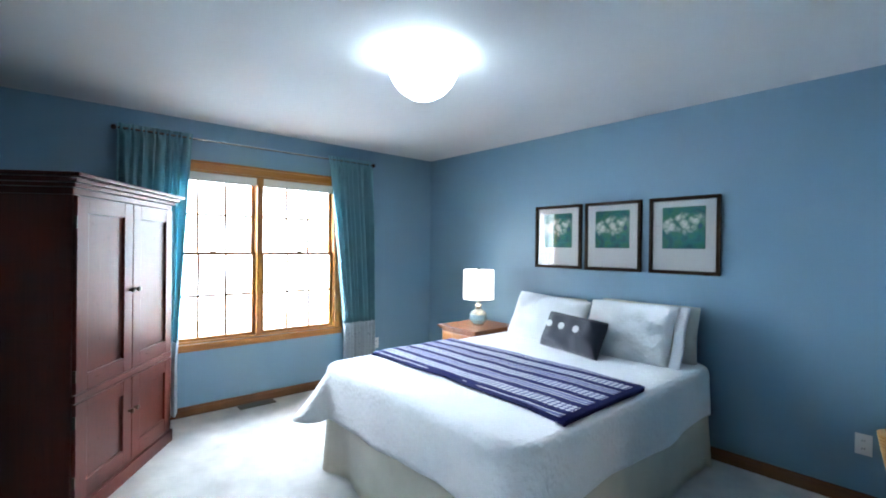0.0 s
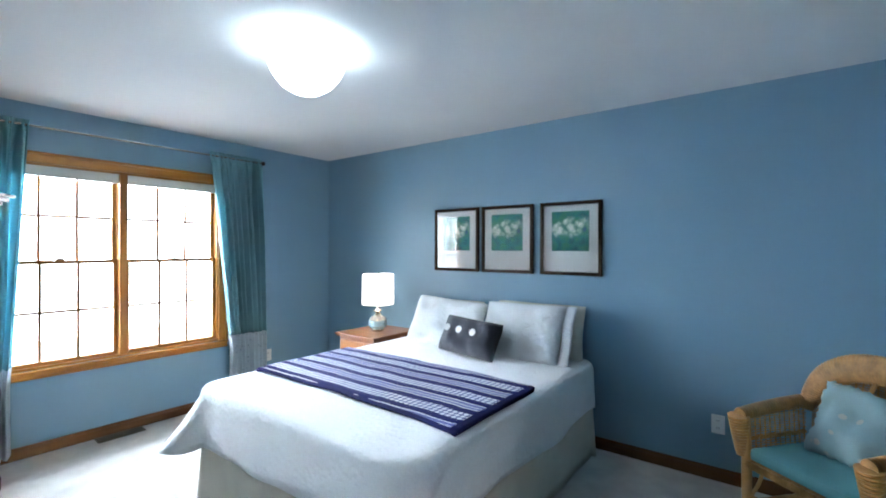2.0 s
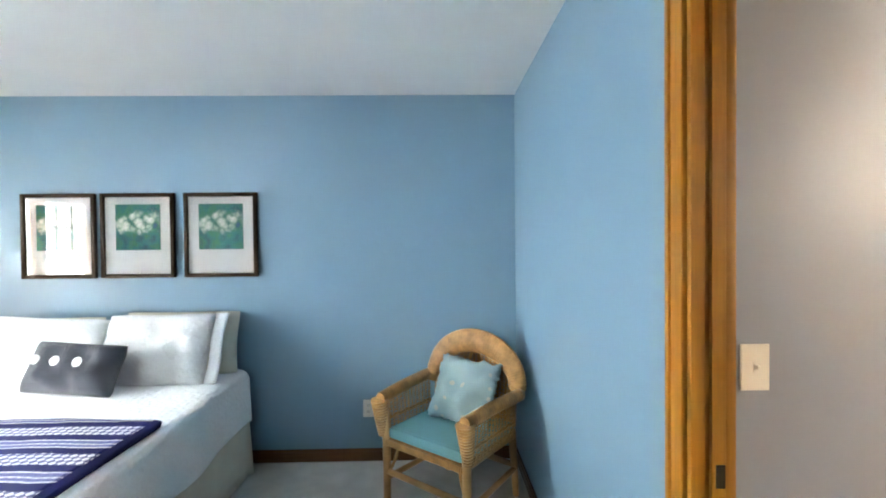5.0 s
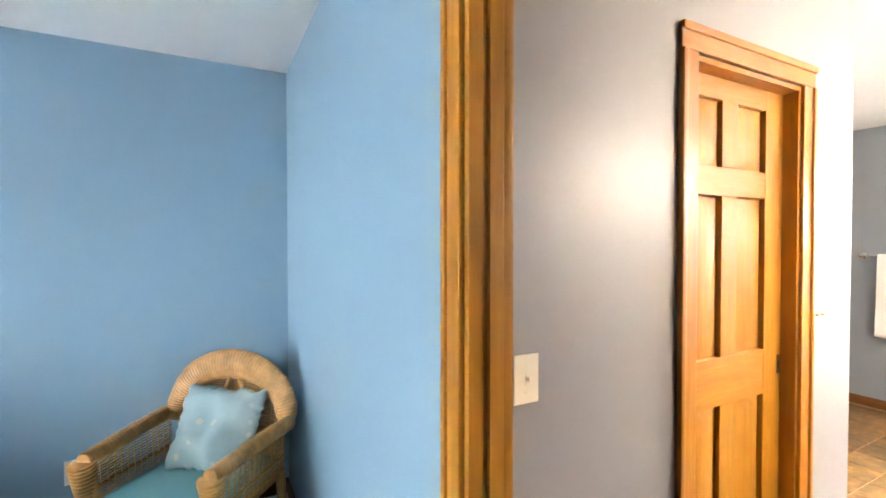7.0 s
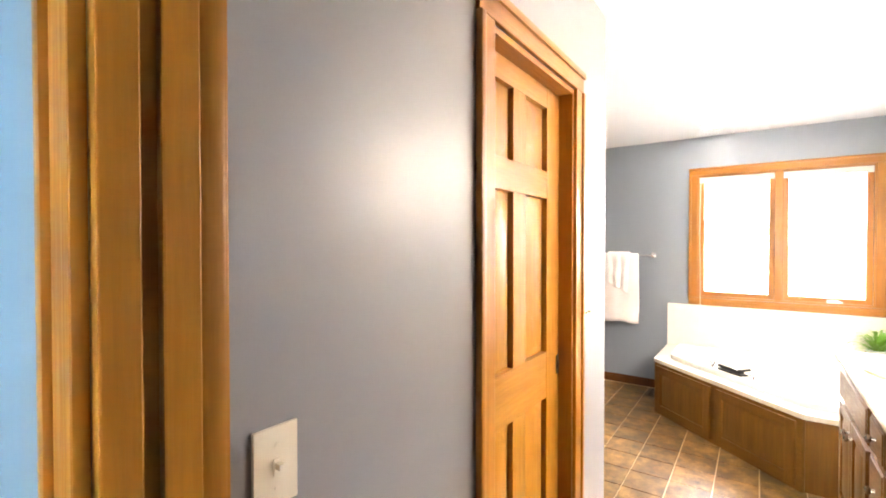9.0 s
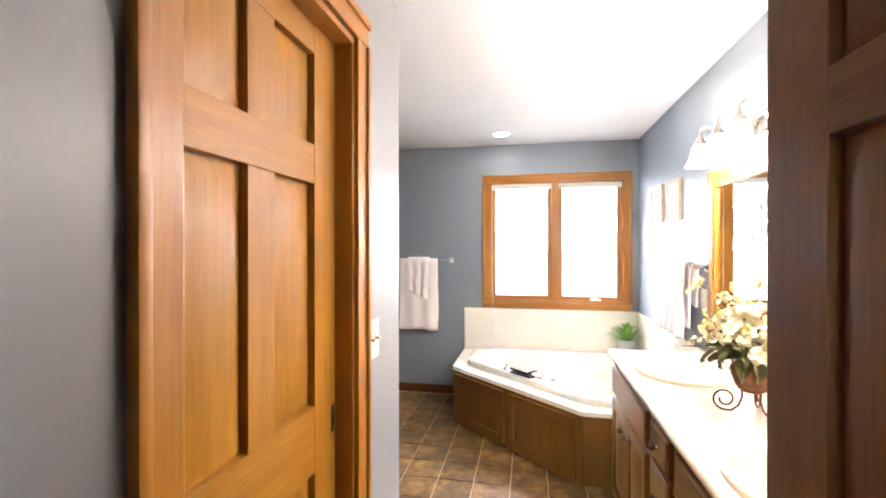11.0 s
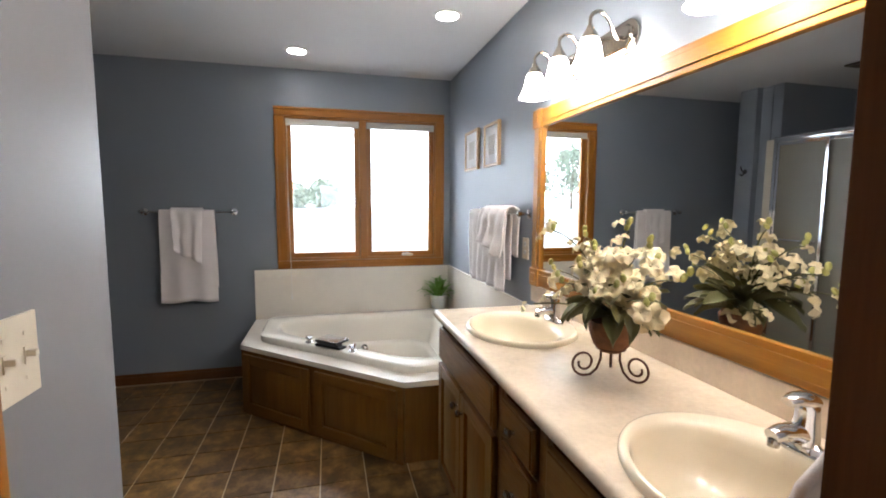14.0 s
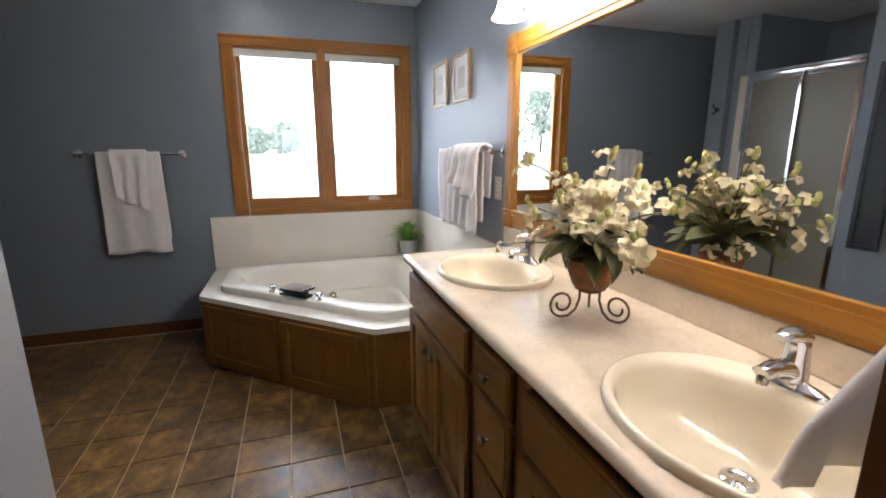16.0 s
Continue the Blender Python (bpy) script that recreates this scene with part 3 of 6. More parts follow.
def cased_door(name, m, width, label, side=1):
    """A closed panel door recessed in a cased opening; the wall's face is y = 0, the room at -y; x from 0 to width."""
    d = tagged(new(name), label, "door", kind="structure")
    d.matrix_basis = m
    for x0, x1, b0, b1 in ((-0.070, 0.006, -0.074, -0.052), (width - 0.006, width + 0.070, width + 0.052, width + 0.074)):
        bm = boxes((x0, x1, -0.013, -0.0005, 0, 2.031), bev=0.003)
        quad_box(bm, b0, b1, -0.021, -0.0005, 0, 2.031, bev=0.005)
        part("casing", bm, OAK["z"], d)
    bm = boxes((-0.074, width + 0.074, -0.013, -0.0005, 2.0315, 2.105), bev=0.003)
    quad_box(bm, -0.076, width + 0.076, -0.022, -0.0005, 2.084, 2.108, bev=0.005)
    part("head_casing", bm, OAK["x"], d)
    for x0, x1 in ((0.0, 0.018), (width - 0.018, width)):
        part("jamb", boxes((x0, x1, 0.0, 0.118, 0, 2.03), bev=0.001), OAK["z"], d)
    part("head_jamb", boxes((0.018, width - 0.018, 0.0, 0.118, 2.012, 2.03), bev=0.001), OAK["x"], d)
    leaf = tagged(new("leaf"), "six-panel oak leaf, closed")
    leaf.parent = d
    leaf.matrix_basis = pose(-0.052, 0.050, 0.008)
    lw = width + 0.052 - 0.019
    for n_, bm, mt in panel_door(lw, 2.002, 0.035, DOOR_OAK, [(0.20, 0.902), (1.066, 1.611), (1.707, 1.930)], 0.114, 0.090):
        part(n_, bm, mt, leaf)
    bm = boxes((lw - 0.024, lw - 0.004, -0.003, 0.004, 0.965, 1.035), bev=0.001)
    quad_box(bm, lw - 0.020, lw - 0.009, -0.006, 0.002, 0.985, 1.015, bev=0.002)
    part("latch", bm, BRONZE, leaf, "dark bronze pocket-door latch")
    return d


cased_door("door_2", pose(PX0, YP, 0), PX1 - PX0, "closed six-panel oak pocket door with moulded casing")
# an oak leaf like door_2's; its darker colour stands in for shade
d3 = tagged(new("door_3"), "open six-panel oak door, coloured dark for the passage shade, folded back against the wall", "door", kind="structure")
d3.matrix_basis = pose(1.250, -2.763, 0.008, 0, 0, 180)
for n_, bm, mt in panel_door(0.76, 2.002, 0.035, SHADED_OAK, [(0.20, 0.902), (1.066, 1.611), (1.707, 1.930)], 0.165, 0.085):
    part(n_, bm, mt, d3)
for z in (0.25, 1.02, 1.80):
    part("hinge", boxes((0.7605, 0.768, 0.004, 0.030, z - 0.045, z + 0.045), bev=0.002), BRONZE, d3)


# ---- windows ----
def sash(parent, y0, y1, z0, z1, xf, cols=0, rows=0, stock=0.036, material=None):
    s = tagged(new("sash"), "oak sash with clear glass")
    s.parent = parent
    for a in ((y0, y0 + stock), (y1 - stock, y1)):
        part("stile", boxes((xf - 0.018, xf + 0.018, *a, z0, z1), bev=0.003), OAK["z"], s)
    for a in ((z0, z0 + stock), (z1 - stock, z1)):
        part("rail", boxes((xf - 0.0178, xf + 0.0178, y0 + stock, y1 - stock, *a), bev=0.003), OAK["y"], s)
    g = part("pane", boxes((xf - 0.003, xf + 0.003, y0 + stock, y1 - stock, z0 + stock, z1 - stock)), GLASS, s, "clear glass pane")
    g.visible_shadow = False
    for i in range(1, cols):
        y = y0 + stock + (y1 - y0 - 2 * stock) * i / cols
        part("muntin", boxes((xf + 0.0035, xf + 0.012, y - 0.010, y + 0.010, z0 + stock, z1 - stock)), OAK["z"], s)
    for i in range(1, rows):
        z = z0 + stock + (z1 - z0 - 2 * stock) * i / rows
        part("muntin", boxes((xf + 0.0037, xf + 0.0118, y0 + stock, y1 - stock, z - 0.010, z + 0.010)), OAK["y"], s)


def trim(parent, xf, s, y0, y1, z0, z1, w, apron):
    """Moulded casing round an opening in a wall whose face is x = xf; s: the way into the room."""
    def bx(a, b, *rest):
        lo, hi = sorted((xf + s * a, xf + s * b))
        return (lo, hi, *rest)
    for a0, a1, b0, b1 in ((y0 - w, y0 + 0.006, y0 - w - 0.002, y0 - w + 0.020), (y1 - 0.006, y1 + w, y1 + w - 0.020, y1 + w + 0.002)):
        bm = boxes(bx(0.0005, 0.014, a0, a1, z0 - 0.001, z1 - 0.001), bev=0.003)
        quad_box(bm, *bx(0.0005, 0.023, b0, b1, z0 - 0.001, z1 - 0.001), bev=0.005)
        part("casing", bm, OAK["z"], parent)
    bm = boxes(bx(0.0005, 0.014, y0 - w, y1 + w, z1, z1 + w), bev=0.003)
    quad_box(bm, *bx(0.0005, 0.024, y0 - w - 0.002, y1 + w + 0.002, z1 + w - 0.02, z1 + w + 0.002), bev=0.005)
    part("head_casing", bm, OAK["y"], parent)
    bm = boxes(bx(0.0005, 0.014, y0 - w, y1 + w, z0 - apron, z0 - 0.002), bev=0.003)
    quad_box(bm, *bx(0.0005, 0.026, y0 - w - 0.004, y1 + w + 0.004, z0 - 0.022, z0 - 0.003), bev=0.005)
    quad_box(bm, *bx(0.0005, 0.020, y0 - w, y1 + w, z0 - apron, z0 - apron + 0.018), bev=0.004)
    part("window_sill", bm, OAK["y"], parent)
    for a in ((y0, y0 + 0.016), (y1 - 0.016, y1)):
        part("jamb", boxes(bx(-0.138, 0.0, *a, z0, z1)), OAK["z"], parent)
    for a in ((z0, z0 + 0.016), (z1 - 0.016, z1)):
        part("jamb", boxes(bx(-0.138, 0.0, y0 + 0.016, y1 - 0.016, *a)), OAK["y"], parent)


w1 = tagged(new("window_1"), "oak double-hung twin window with muntins", "window", kind="structure")
trim(w1, XW, 1, WY0, WY1, WZ0, WZ1, 0.075, 0.062)
ym = (WY0 + WY1) / 2
part("mullion", boxes((XW - 0.12, XW + 0.016, ym - 0.026, ym + 0.026, WZ0 + 0.016, WZ1 - 0.016), bev=0.004), OAK["z"], w1)
for a, b in ((WY0 + 0.016, ym - 0.026), (ym + 0.026, WY1 - 0.016)):
    sash(w1, a, b, 1.324, WZ1 - 0.016, XW - 0.085, 3, 2, 0.028)
    sash(w1, a, b, WZ0 + 0.016, 1.352, XW - 0.047, 3, 2, 0.028)
    part("sash_lock", boxes((XW - 0.028, XW - 0.012, (a + b) / 2 - 0.025, (a + b) / 2 + 0.025, 1.3525, 1.368), bev=0.003), BRONZE, w1, "small bronze sash lock")
    part("blind", boxes((XW - 0.024, XW - 0.002, a + 0.003, b - 0.003, 1.945, 2.018), bev=0.004), BLIND, w1, "raised pale pleated blind")

w2 = tagged(new("window_2"), "oak twin casement window with a raised blind", "window", kind="structure")
trim(w2, XE, -1, EY0, EY1, EZ0, EZ1, 0.068, 0.068)
ym = (EY0 + EY1) / 2
part("mullion", boxes((XE - 0.012, XE + 0.10, ym - 0.030, ym + 0.030, EZ0 + 0.016, EZ1 - 0.016), bev=0.004), OAK["z"], w2)
for a, b in ((EY0 + 0.016, ym - 0.030), (ym + 0.030, EY1 - 0.016)):
    sash(w2, a, b, EZ0 + 0.016, EZ1 - 0.016, XE + 0.05, stock=0.042)
    bm = bmesh.new()
    for k in range(4):
        quad_box(bm, XE + 0.004 + 0.003 * (k % 2), XE + 0.026, a + 0.002, b - 0.002, 2.028 + 0.013 * k, 2.040 + 0.013 * k, bev=0.002)
    part("blind", bm, BLIND, w2, "raised cream pleated blind")
bm = boxes((XE + 0.004, XE + 0.022, EY0 + 0.20, EY0 + 0.30, EZ0 + 0.017, EZ0 + 0.034), bev=0.005)
tube(bm, [(XE + 0.006, EY0 + 0.22, EZ0 + 0.034), (XE - 0.008, EY0 + 0.24, EZ0 + 0.042), (XE - 0.010, EY0 + 0.30, EZ0 + 0.040)], 0.005)
part("crank", bm, WHITEP, w2, "pale casement crank")
bm = bmesh.new()
tube(bm, arc(9, lambda u: (XE - 0.03, EY1 - 0.03 + 0.004 * math.sin(u * 5), 2.03 - u * 1.38)), 0.0018, 5)
lathe(bm, [(0, 0), (0.006, 0.004), (0.006, 0.03), (0, 0.036)], 8, (XE - 0.03, EY1 - 0.034, 0.62))
part("blind_cord", bm, WHITEP, w2, "thin hanging blind cord")

# ---- bedroom things ----
def rounded_ring(a, b, r, n=96):
    """Points of a rounded rectangle of half sizes a, b and corner radius r, with outward normals and a corner weight."""
    out = []
    per = n // 4
    for q, (sx, sy) in enumerate(((1, 1), (-1, 1), (-1, -1), (1, -1))):
        base = q * math.pi / 2
        for i in range(per):
            u = i / per
            # half of each quarter is the corner, half the straight run that follows it
            if u < 0.4:
                ang = base + u / 0.4 * math.pi / 2
                out.append((sx * (a - r) + r * math.cos(ang), sy * (b - r) + r * math.sin(ang), math.cos(ang), math.sin(ang), math.sin(u / 0.4 * math.pi)))
            else:
                k = (u - 0.4) / 0.6
                ang = base + math.pi / 2
                nx, ny = math.cos(ang), math.sin(ang)
                if q % 2 == 0:
                    x = sx * (a - r) * (1 - 2 * k)
                    out.append((x, sy * b, nx, ny, 0.0))
                else:
                    y = sy * (b - r) * (1 - 2 * k)
                    out.append((sx * a, y, nx, ny, 0.0))
    return out


BX, BY, BZ = -2.563, -1.065, 0.648
BA, BB = 0.835, 1.01


def bed():
    root = thing("bed", "double bed with a white quilted bedspread and cream bed skirt", "bed", pose(BX, BY, 0))
    part("mattress", boxes((-BA + 0.03, BA - 0.03, -BB + 0.03, BB - 0.01, 0.36, BZ - 0.03), bev=0.05), LINEN, root, "white covered mattress")
    part("box_spring", boxes((-BA + 0.05, BA - 0.05, -BB + 0.05, BB - 0.01, 0.14, 0.355), bev=0.02), LINEN, root)
    ring = rounded_ring(BA, BB, 0.12, 160)
    bm = bmesh.new()
    rows = []
    steps = [0.0, 0.2, 0.4, 0.6, 0.75, 0.87, 0.94]
    for s in steps:
        rows.append([(x * s, y * s, BZ + 0.012 * noise.noise(Vector((x * s * 3, y * s * 3, 1)))) for x, y, *_ in ring])
    for ang in (20, 45, 70, 90):
        o, d = 0.055 * math.sin(radians(ang)), 0.055 * (1 - math.cos(radians(ang)))
        rows.append([(x * 0.975 + nx * o * 0.6, y * 0.975 + ny * o * 0.6, BZ - d) for x, y, nx, ny, c in ring])
    for k in range(1, 9):
        row = []
        for i, (x, y, nx, ny, c) in enumerate(ring):
            foot = max(0.0, min(1.0, (-y - BB + 0.35) / 0.3))
            head = max(0.0, (y - BB + 0.5) / 0.5)
            drop = 0.238 + 0.008 * math.sin(i * 0.21) + 0.009 * abs(math.sin(i * 0.55)) + 0.014 * noise.noise(Vector((i * 0.13, 2, 0))) + 0.06 * c * foot + 0.01 * foot
            u = k / 8
            flare = u * (0.008 + 0.20 * c * foot + 0.013 * math.sin(i * 0.42 + 1) * u + 0.013 * noise.noise(Vector((i * 0.16, u * 1.5, 4)))) * (1 - 0.7 * head)
            row.append((x * 0.975 + nx * (0.033 + flare), y * 0.975 + ny * (0.033 + flare), BZ - 0.055 - drop * u))
        rows.append(row)
    vs = [[bm.verts.new(p) for p in r] for r in rows[1:]]
    c = bm.verts.new((0, 0, BZ))
    n = len(ring)
    for i in range(n):
        j = (i + 1) % n
        bm.faces.new((c, vs[0][i], vs[0][j]))
        for a, b in zip(vs, vs[1:]):
            bm.faces.new((a[i], b[i], b[j], a[j]))
    ob = part("bedspread", bm, SPREAD, root, "white matelasse bedspread with a scalloped hem", sharp=70)
    thick(ob, 0.006)
    bm = bmesh.new()
    ring = rounded_ring(BA - 0.012, BB - 0.012, 0.10, 240)

    def skirt(u, v):
        i = int(u * 240) % 240
        x, y, nx, ny, c = ring[i]
        near = min(abs((i % 60) - 12), 60)
        pleat = 0.024 * math.sin(i * 0.62) * math.exp(-((near - 14) / 9) ** 2) + 0.007 * noise.noise(Vector((i * 0.22, 0, 0)))
        o = (0.002 + 0.006 * v) + pleat * (0.4 + v)
        return (x + nx * o, y + ny * o, 0.37 * (1 - v) + 0.004)
    sheet(bm, 240, 6, skirt, wrap=True)
    thick(part("bed_skirt", bm, LINEN, root, "pleated cream bed skirt", sharp=70), 0.003)
    return root


bed()


def runner():
    bm = bmesh.new()
    x0, x1, y0, y1 = -3.35, -1.765, -1.70, -0.965
    def f(u, v):
        x, y = x0 + (x1 - x0) * u, y0 + (y1 - y0) * v
        y += 0.035 * math.sin(u * 3.0) - 0.03 * u + 0.006 * math.sin(u * 17 + v * 2)
        z = BZ + 0.016 + 0.004 * noise.noise(Vector((x * 5, y * 5, 3)))
        over = max(0.0, abs(x - BX) - 0.76)
        z -= 4.2 * over * over
        return (x, y, z)
    root = thing("bed_runner", "navy and white striped knitted runner folded across the bed", "blanket")
    lift = Matrix.Translation((0, 0, 0.006))
    sheet(bm, 60, 26, lambda u, v: f(u * 0.98, v))
    thick(part("striped_field", bm, RUNNER, root, "", lift), 0.026)
    bm = bmesh.new()
    sheet(bm, 6, 26, lambda u, v: f(0.98 + 0.02 * u, v))
    thick(part("end_band", bm, NAVY, root, "plain navy knitted end", lift), 0.028)
    bm = bmesh.new()
    tube(bm, [Vector(f(u / 40, 0.0)) + Vector((0, -0.002, 0.004)) for u in range(41)], 0.013, 8)
    part("rolled_edge", bm, NAVY, root, "folded navy edge")
    return root


runner()


def pillow(name, m, w, h, t, material, label, category, seed, hem=0.0):
    root = thing(name, label, category, m)
    part("cover", cushion(w, h, t, 30, 0.065, seed, 0.045), material, root, sharp=75)
    if hem:
        bm = bmesh.new()
        def f(u, v):
            return (w / 2 - 0.012 + u * hem, 0.010 * math.sin(v * 9 + seed), (v - 0.5) * h * 0.95)
        sheet(bm, 3, 16, f)
        thick(part("flange", bm, material, root, "flat stitched flange", sharp=75), 0.012)
    return root


pillow("pillow", pose(-2.93, -0.26, 0.815, -26, 3, 2), 0.72, 0.46, 0.19, SPREAD, "white textured pillow leaning on the wall", "pillow", 1)
pillow("pillow", pose(-2.22, -0.28, 0.828, -23, -1, -2), 0.68, 0.46, 0.19, SPREAD, "white textured pillow with a flat flange edge", "pillow", 5, 0.07)
pillow("pillow", pose(-2.16, -0.11, 0.83, -9, 0, 0), 0.74, 0.42, 0.14, LINEN, "cream linen pillow standing behind a white one", "pillow", 9)
pillow("pillow", pose(-2.98, -0.10, 0.82, -8, 0, 0), 0.66, 0.38, 0.13, LINEN, "cream linen pillow mostly hidden behind a white one", "pillow", 12)
dark = pillow("throw_pillow", pose(-2.505, -0.53, 0.792, -26, 3, -4), 0.52, 0.29, 0.17, KNIT, "small charcoal knit pillow with three pale buttons", "pillow", 20)
for k, dx in enumerate((-0.165, -0.055, 0.070)):
    bm = bmesh.new()
    lathe(bm, [(0, 0), (0.023, 0.001), (0.027, 0.006), (0.021, 0.011), (0, 0.010)], 16)
    part("button", bm, MATBOARD, dark, "pale pearl button", pose(dx, -0.080, 0.024, 90, 0, 0))


def knob(bm, x, y, z, r=0.015):
    """A turned knob that stands out along -y."""
    prof = [(0, 0), (r * 0.55, 0), (r * 0.45, 0.010), (r, 0.016), (r, 0.024), (r * 0.6, 0.029), (0, 0.030)]
    seg = 14
    b2 = bmesh.new()
    lathe(b2, prof, seg)
    bmesh.ops.transform(b2, matrix=pose(x, y, z, 90, 0, 0), verts=b2.verts)
    me = bpy.data.meshes.new("tmp")
    b2.to_mesh(me)
    b2.free()
    bm.from_mesh(me)
    bpy.data.meshes.remove(me)
    return bm


def panel_front(w, h, mats, frame_w=0.055, t=0.020, raised=True):
    """A framed door with a panel; its face at y = 0 looks to -y; x 0..w, z 0..h. Returns named pieces."""
    out = []
    for x0, x1 in ((0, frame_w), (w - frame_w, w)):
        out.append(("stile", boxes((x0, x1, 0, t, 0, h), bev=0.0025), mats["z"]))
    for z0, z1 in ((0, frame_w), (h - frame_w, h)):
        out.append(("rail", boxes((frame_w, w - frame_w, 0.0003, t - 0.0003, z0, z1), bev=0.0025), mats["x"]))
    bm = boxes((frame_w, w - frame_w, 0.014, t - 0.002, frame_w, h - frame_w))
    if raised:
        a, b = frame_w + 0.010, frame_w + 0.038
        v = [bm.verts.new(p) for p in ((a, 0.0135, a), (w - a, 0.0135, a), (w - a, 0.0135, h - a), (a, 0.0135, h - a),
                                       (b, 0.003, b), (w - b, 0.003, b), (w - b, 0.003, h - b), (b, 0.003, h - b))]
        for i in range(4):
            j = (i + 1) % 4
            bm.faces.new((v[i], v[j], v[4 + j], v[4 + i]))
        bm.faces.new(v[4:])
    out.append(("panel", bm, mats["z"]))
    return out


def front(parent, name, x, y, z, w, h, mats, label="", knobs=(), kmat=None, raised=True, fw=0.055, slab=False):
    d = tagged(new(name), label)
    d.parent = parent
    d.matrix_basis = pose(x, y, z)
    if slab:
        part("face", boxes((0, w, 0.004, 0.020, 0, h), (0.008, w - 0.008, 0.0, 0.006, 0.008, h - 0.008), bev=0.003), mats["x"], d)
    else:
        for n_, bm, mt in panel_front(w, h, mats, fw, 0.020, raised):
            part(n_, bm, mt, d)
    for kx, kz in knobs:
        part("knob", knob(bmesh.new(), kx, 0.0, kz), kmat, d)
    return d


def armoire():
    W, D = 1.05, 0.55
    root = thing("armoire", "dark mahogany four-door armoire with a moulded crown", "wardrobe", pose(-3.50, -3.33, 0, 0, 0, 145.9))
    bm = boxes((0.03, W - 0.03, 0.022, D, 0.10, 1.66), bev=0.003)
    part("body", bm, MAHOG["z"], root)
    bm = boxes((0.0, W, 0.0, D, 0.0, 0.085), (0.012, W - 0.012, 0.012, D, 0.0855, 0.110), bev=0.006)
    part("plinth", bm, MAHOG["x"], root)
    bm = boxes((0.02, W - 0.02, 0.012, D, 1.655, 1.690), bev=0.004)
    quad_box(bm, 0.005, W - 0.005, -0.008, D, 1.6905, 1.712, bev=0.006)
    quad_box(bm, -0.015, W + 0.015, -0.030, D, 1.7125, 1.738, bev=0.008)
    quad_box(bm, -0.035, W + 0.035, -0.052, D, 1.7385, 1.760, bev=0.007)
    part("crown", bm, MAHOG["x"], root, "stepped crown moulding")
    part("rail", boxes((0.03, W - 0.03, 0.0, 0.021, 0.615, 0.655), bev=0.006), MAHOG["x"], root)
    half = (W - 0.076) / 2
    for i in range(2):
        x = 0.036 + i * (half + 0.004)
        kx = half - 0.03 if i == 0 else 0.03
        front(root, "door", x, 0.0, 0.660, half, 0.990, MAHOG, "tall panelled door", [(kx, 0.48)], BRONZE, raised=False, fw=0.085)
        front(root, "door", x, 0.0, 0.115, half, 0.495, MAHOG, "short panelled door", [(kx, 0.30)], BRONZE, raised=False, fw=0.085)
    for z in (0.22, 0.52, 0.75, 1.52):
        part("hinge", boxes((0.0275, 0.0355, -0.002, 0.012, z - 0.03, z + 0.03), bev=0.001), BRONZE, root)
    return root


armoire()


def nightstand():
    root = thing("nightstand", "honey-stained wooden nightstand with a drawer", "nightstand", pose(-3.90, -0.60, 0))
    W, D = 0.46, 0.53
    bm = boxes((-0.025, W + 0.025, -0.025, D + 0.01, 0.660, 0.682), (-0.012, W + 0.012, -0.012, D, 0.645, 0.6595), bev=0.005)
    part("top", bm, PINE["x"], root)
    part("body", boxes((0, W, 0.02, D, 0.10, 0.6445), bev=0.003), PINE["z"], root)
    front(root, "drawer", 0.02, 0.0, 0.475, W - 0.04, 0.145, HONEY, "", [(W / 2 - 0.02, 0.075)], NICKEL, slab=True)
    front(root, "door", 0.02, 0.0, 0.125, W - 0.04, 0.335, PINE, "", [(0.05, 0.20)], NICKEL)
    for x in (0.0, W - 0.05):
        for y in (0.02, D - 0.05):
            part("leg", boxes((x, x + 0.05, y, y + 0.05, 0, 0.0995), bev=0.006), PINE["z"], root)
    return root


nightstand()


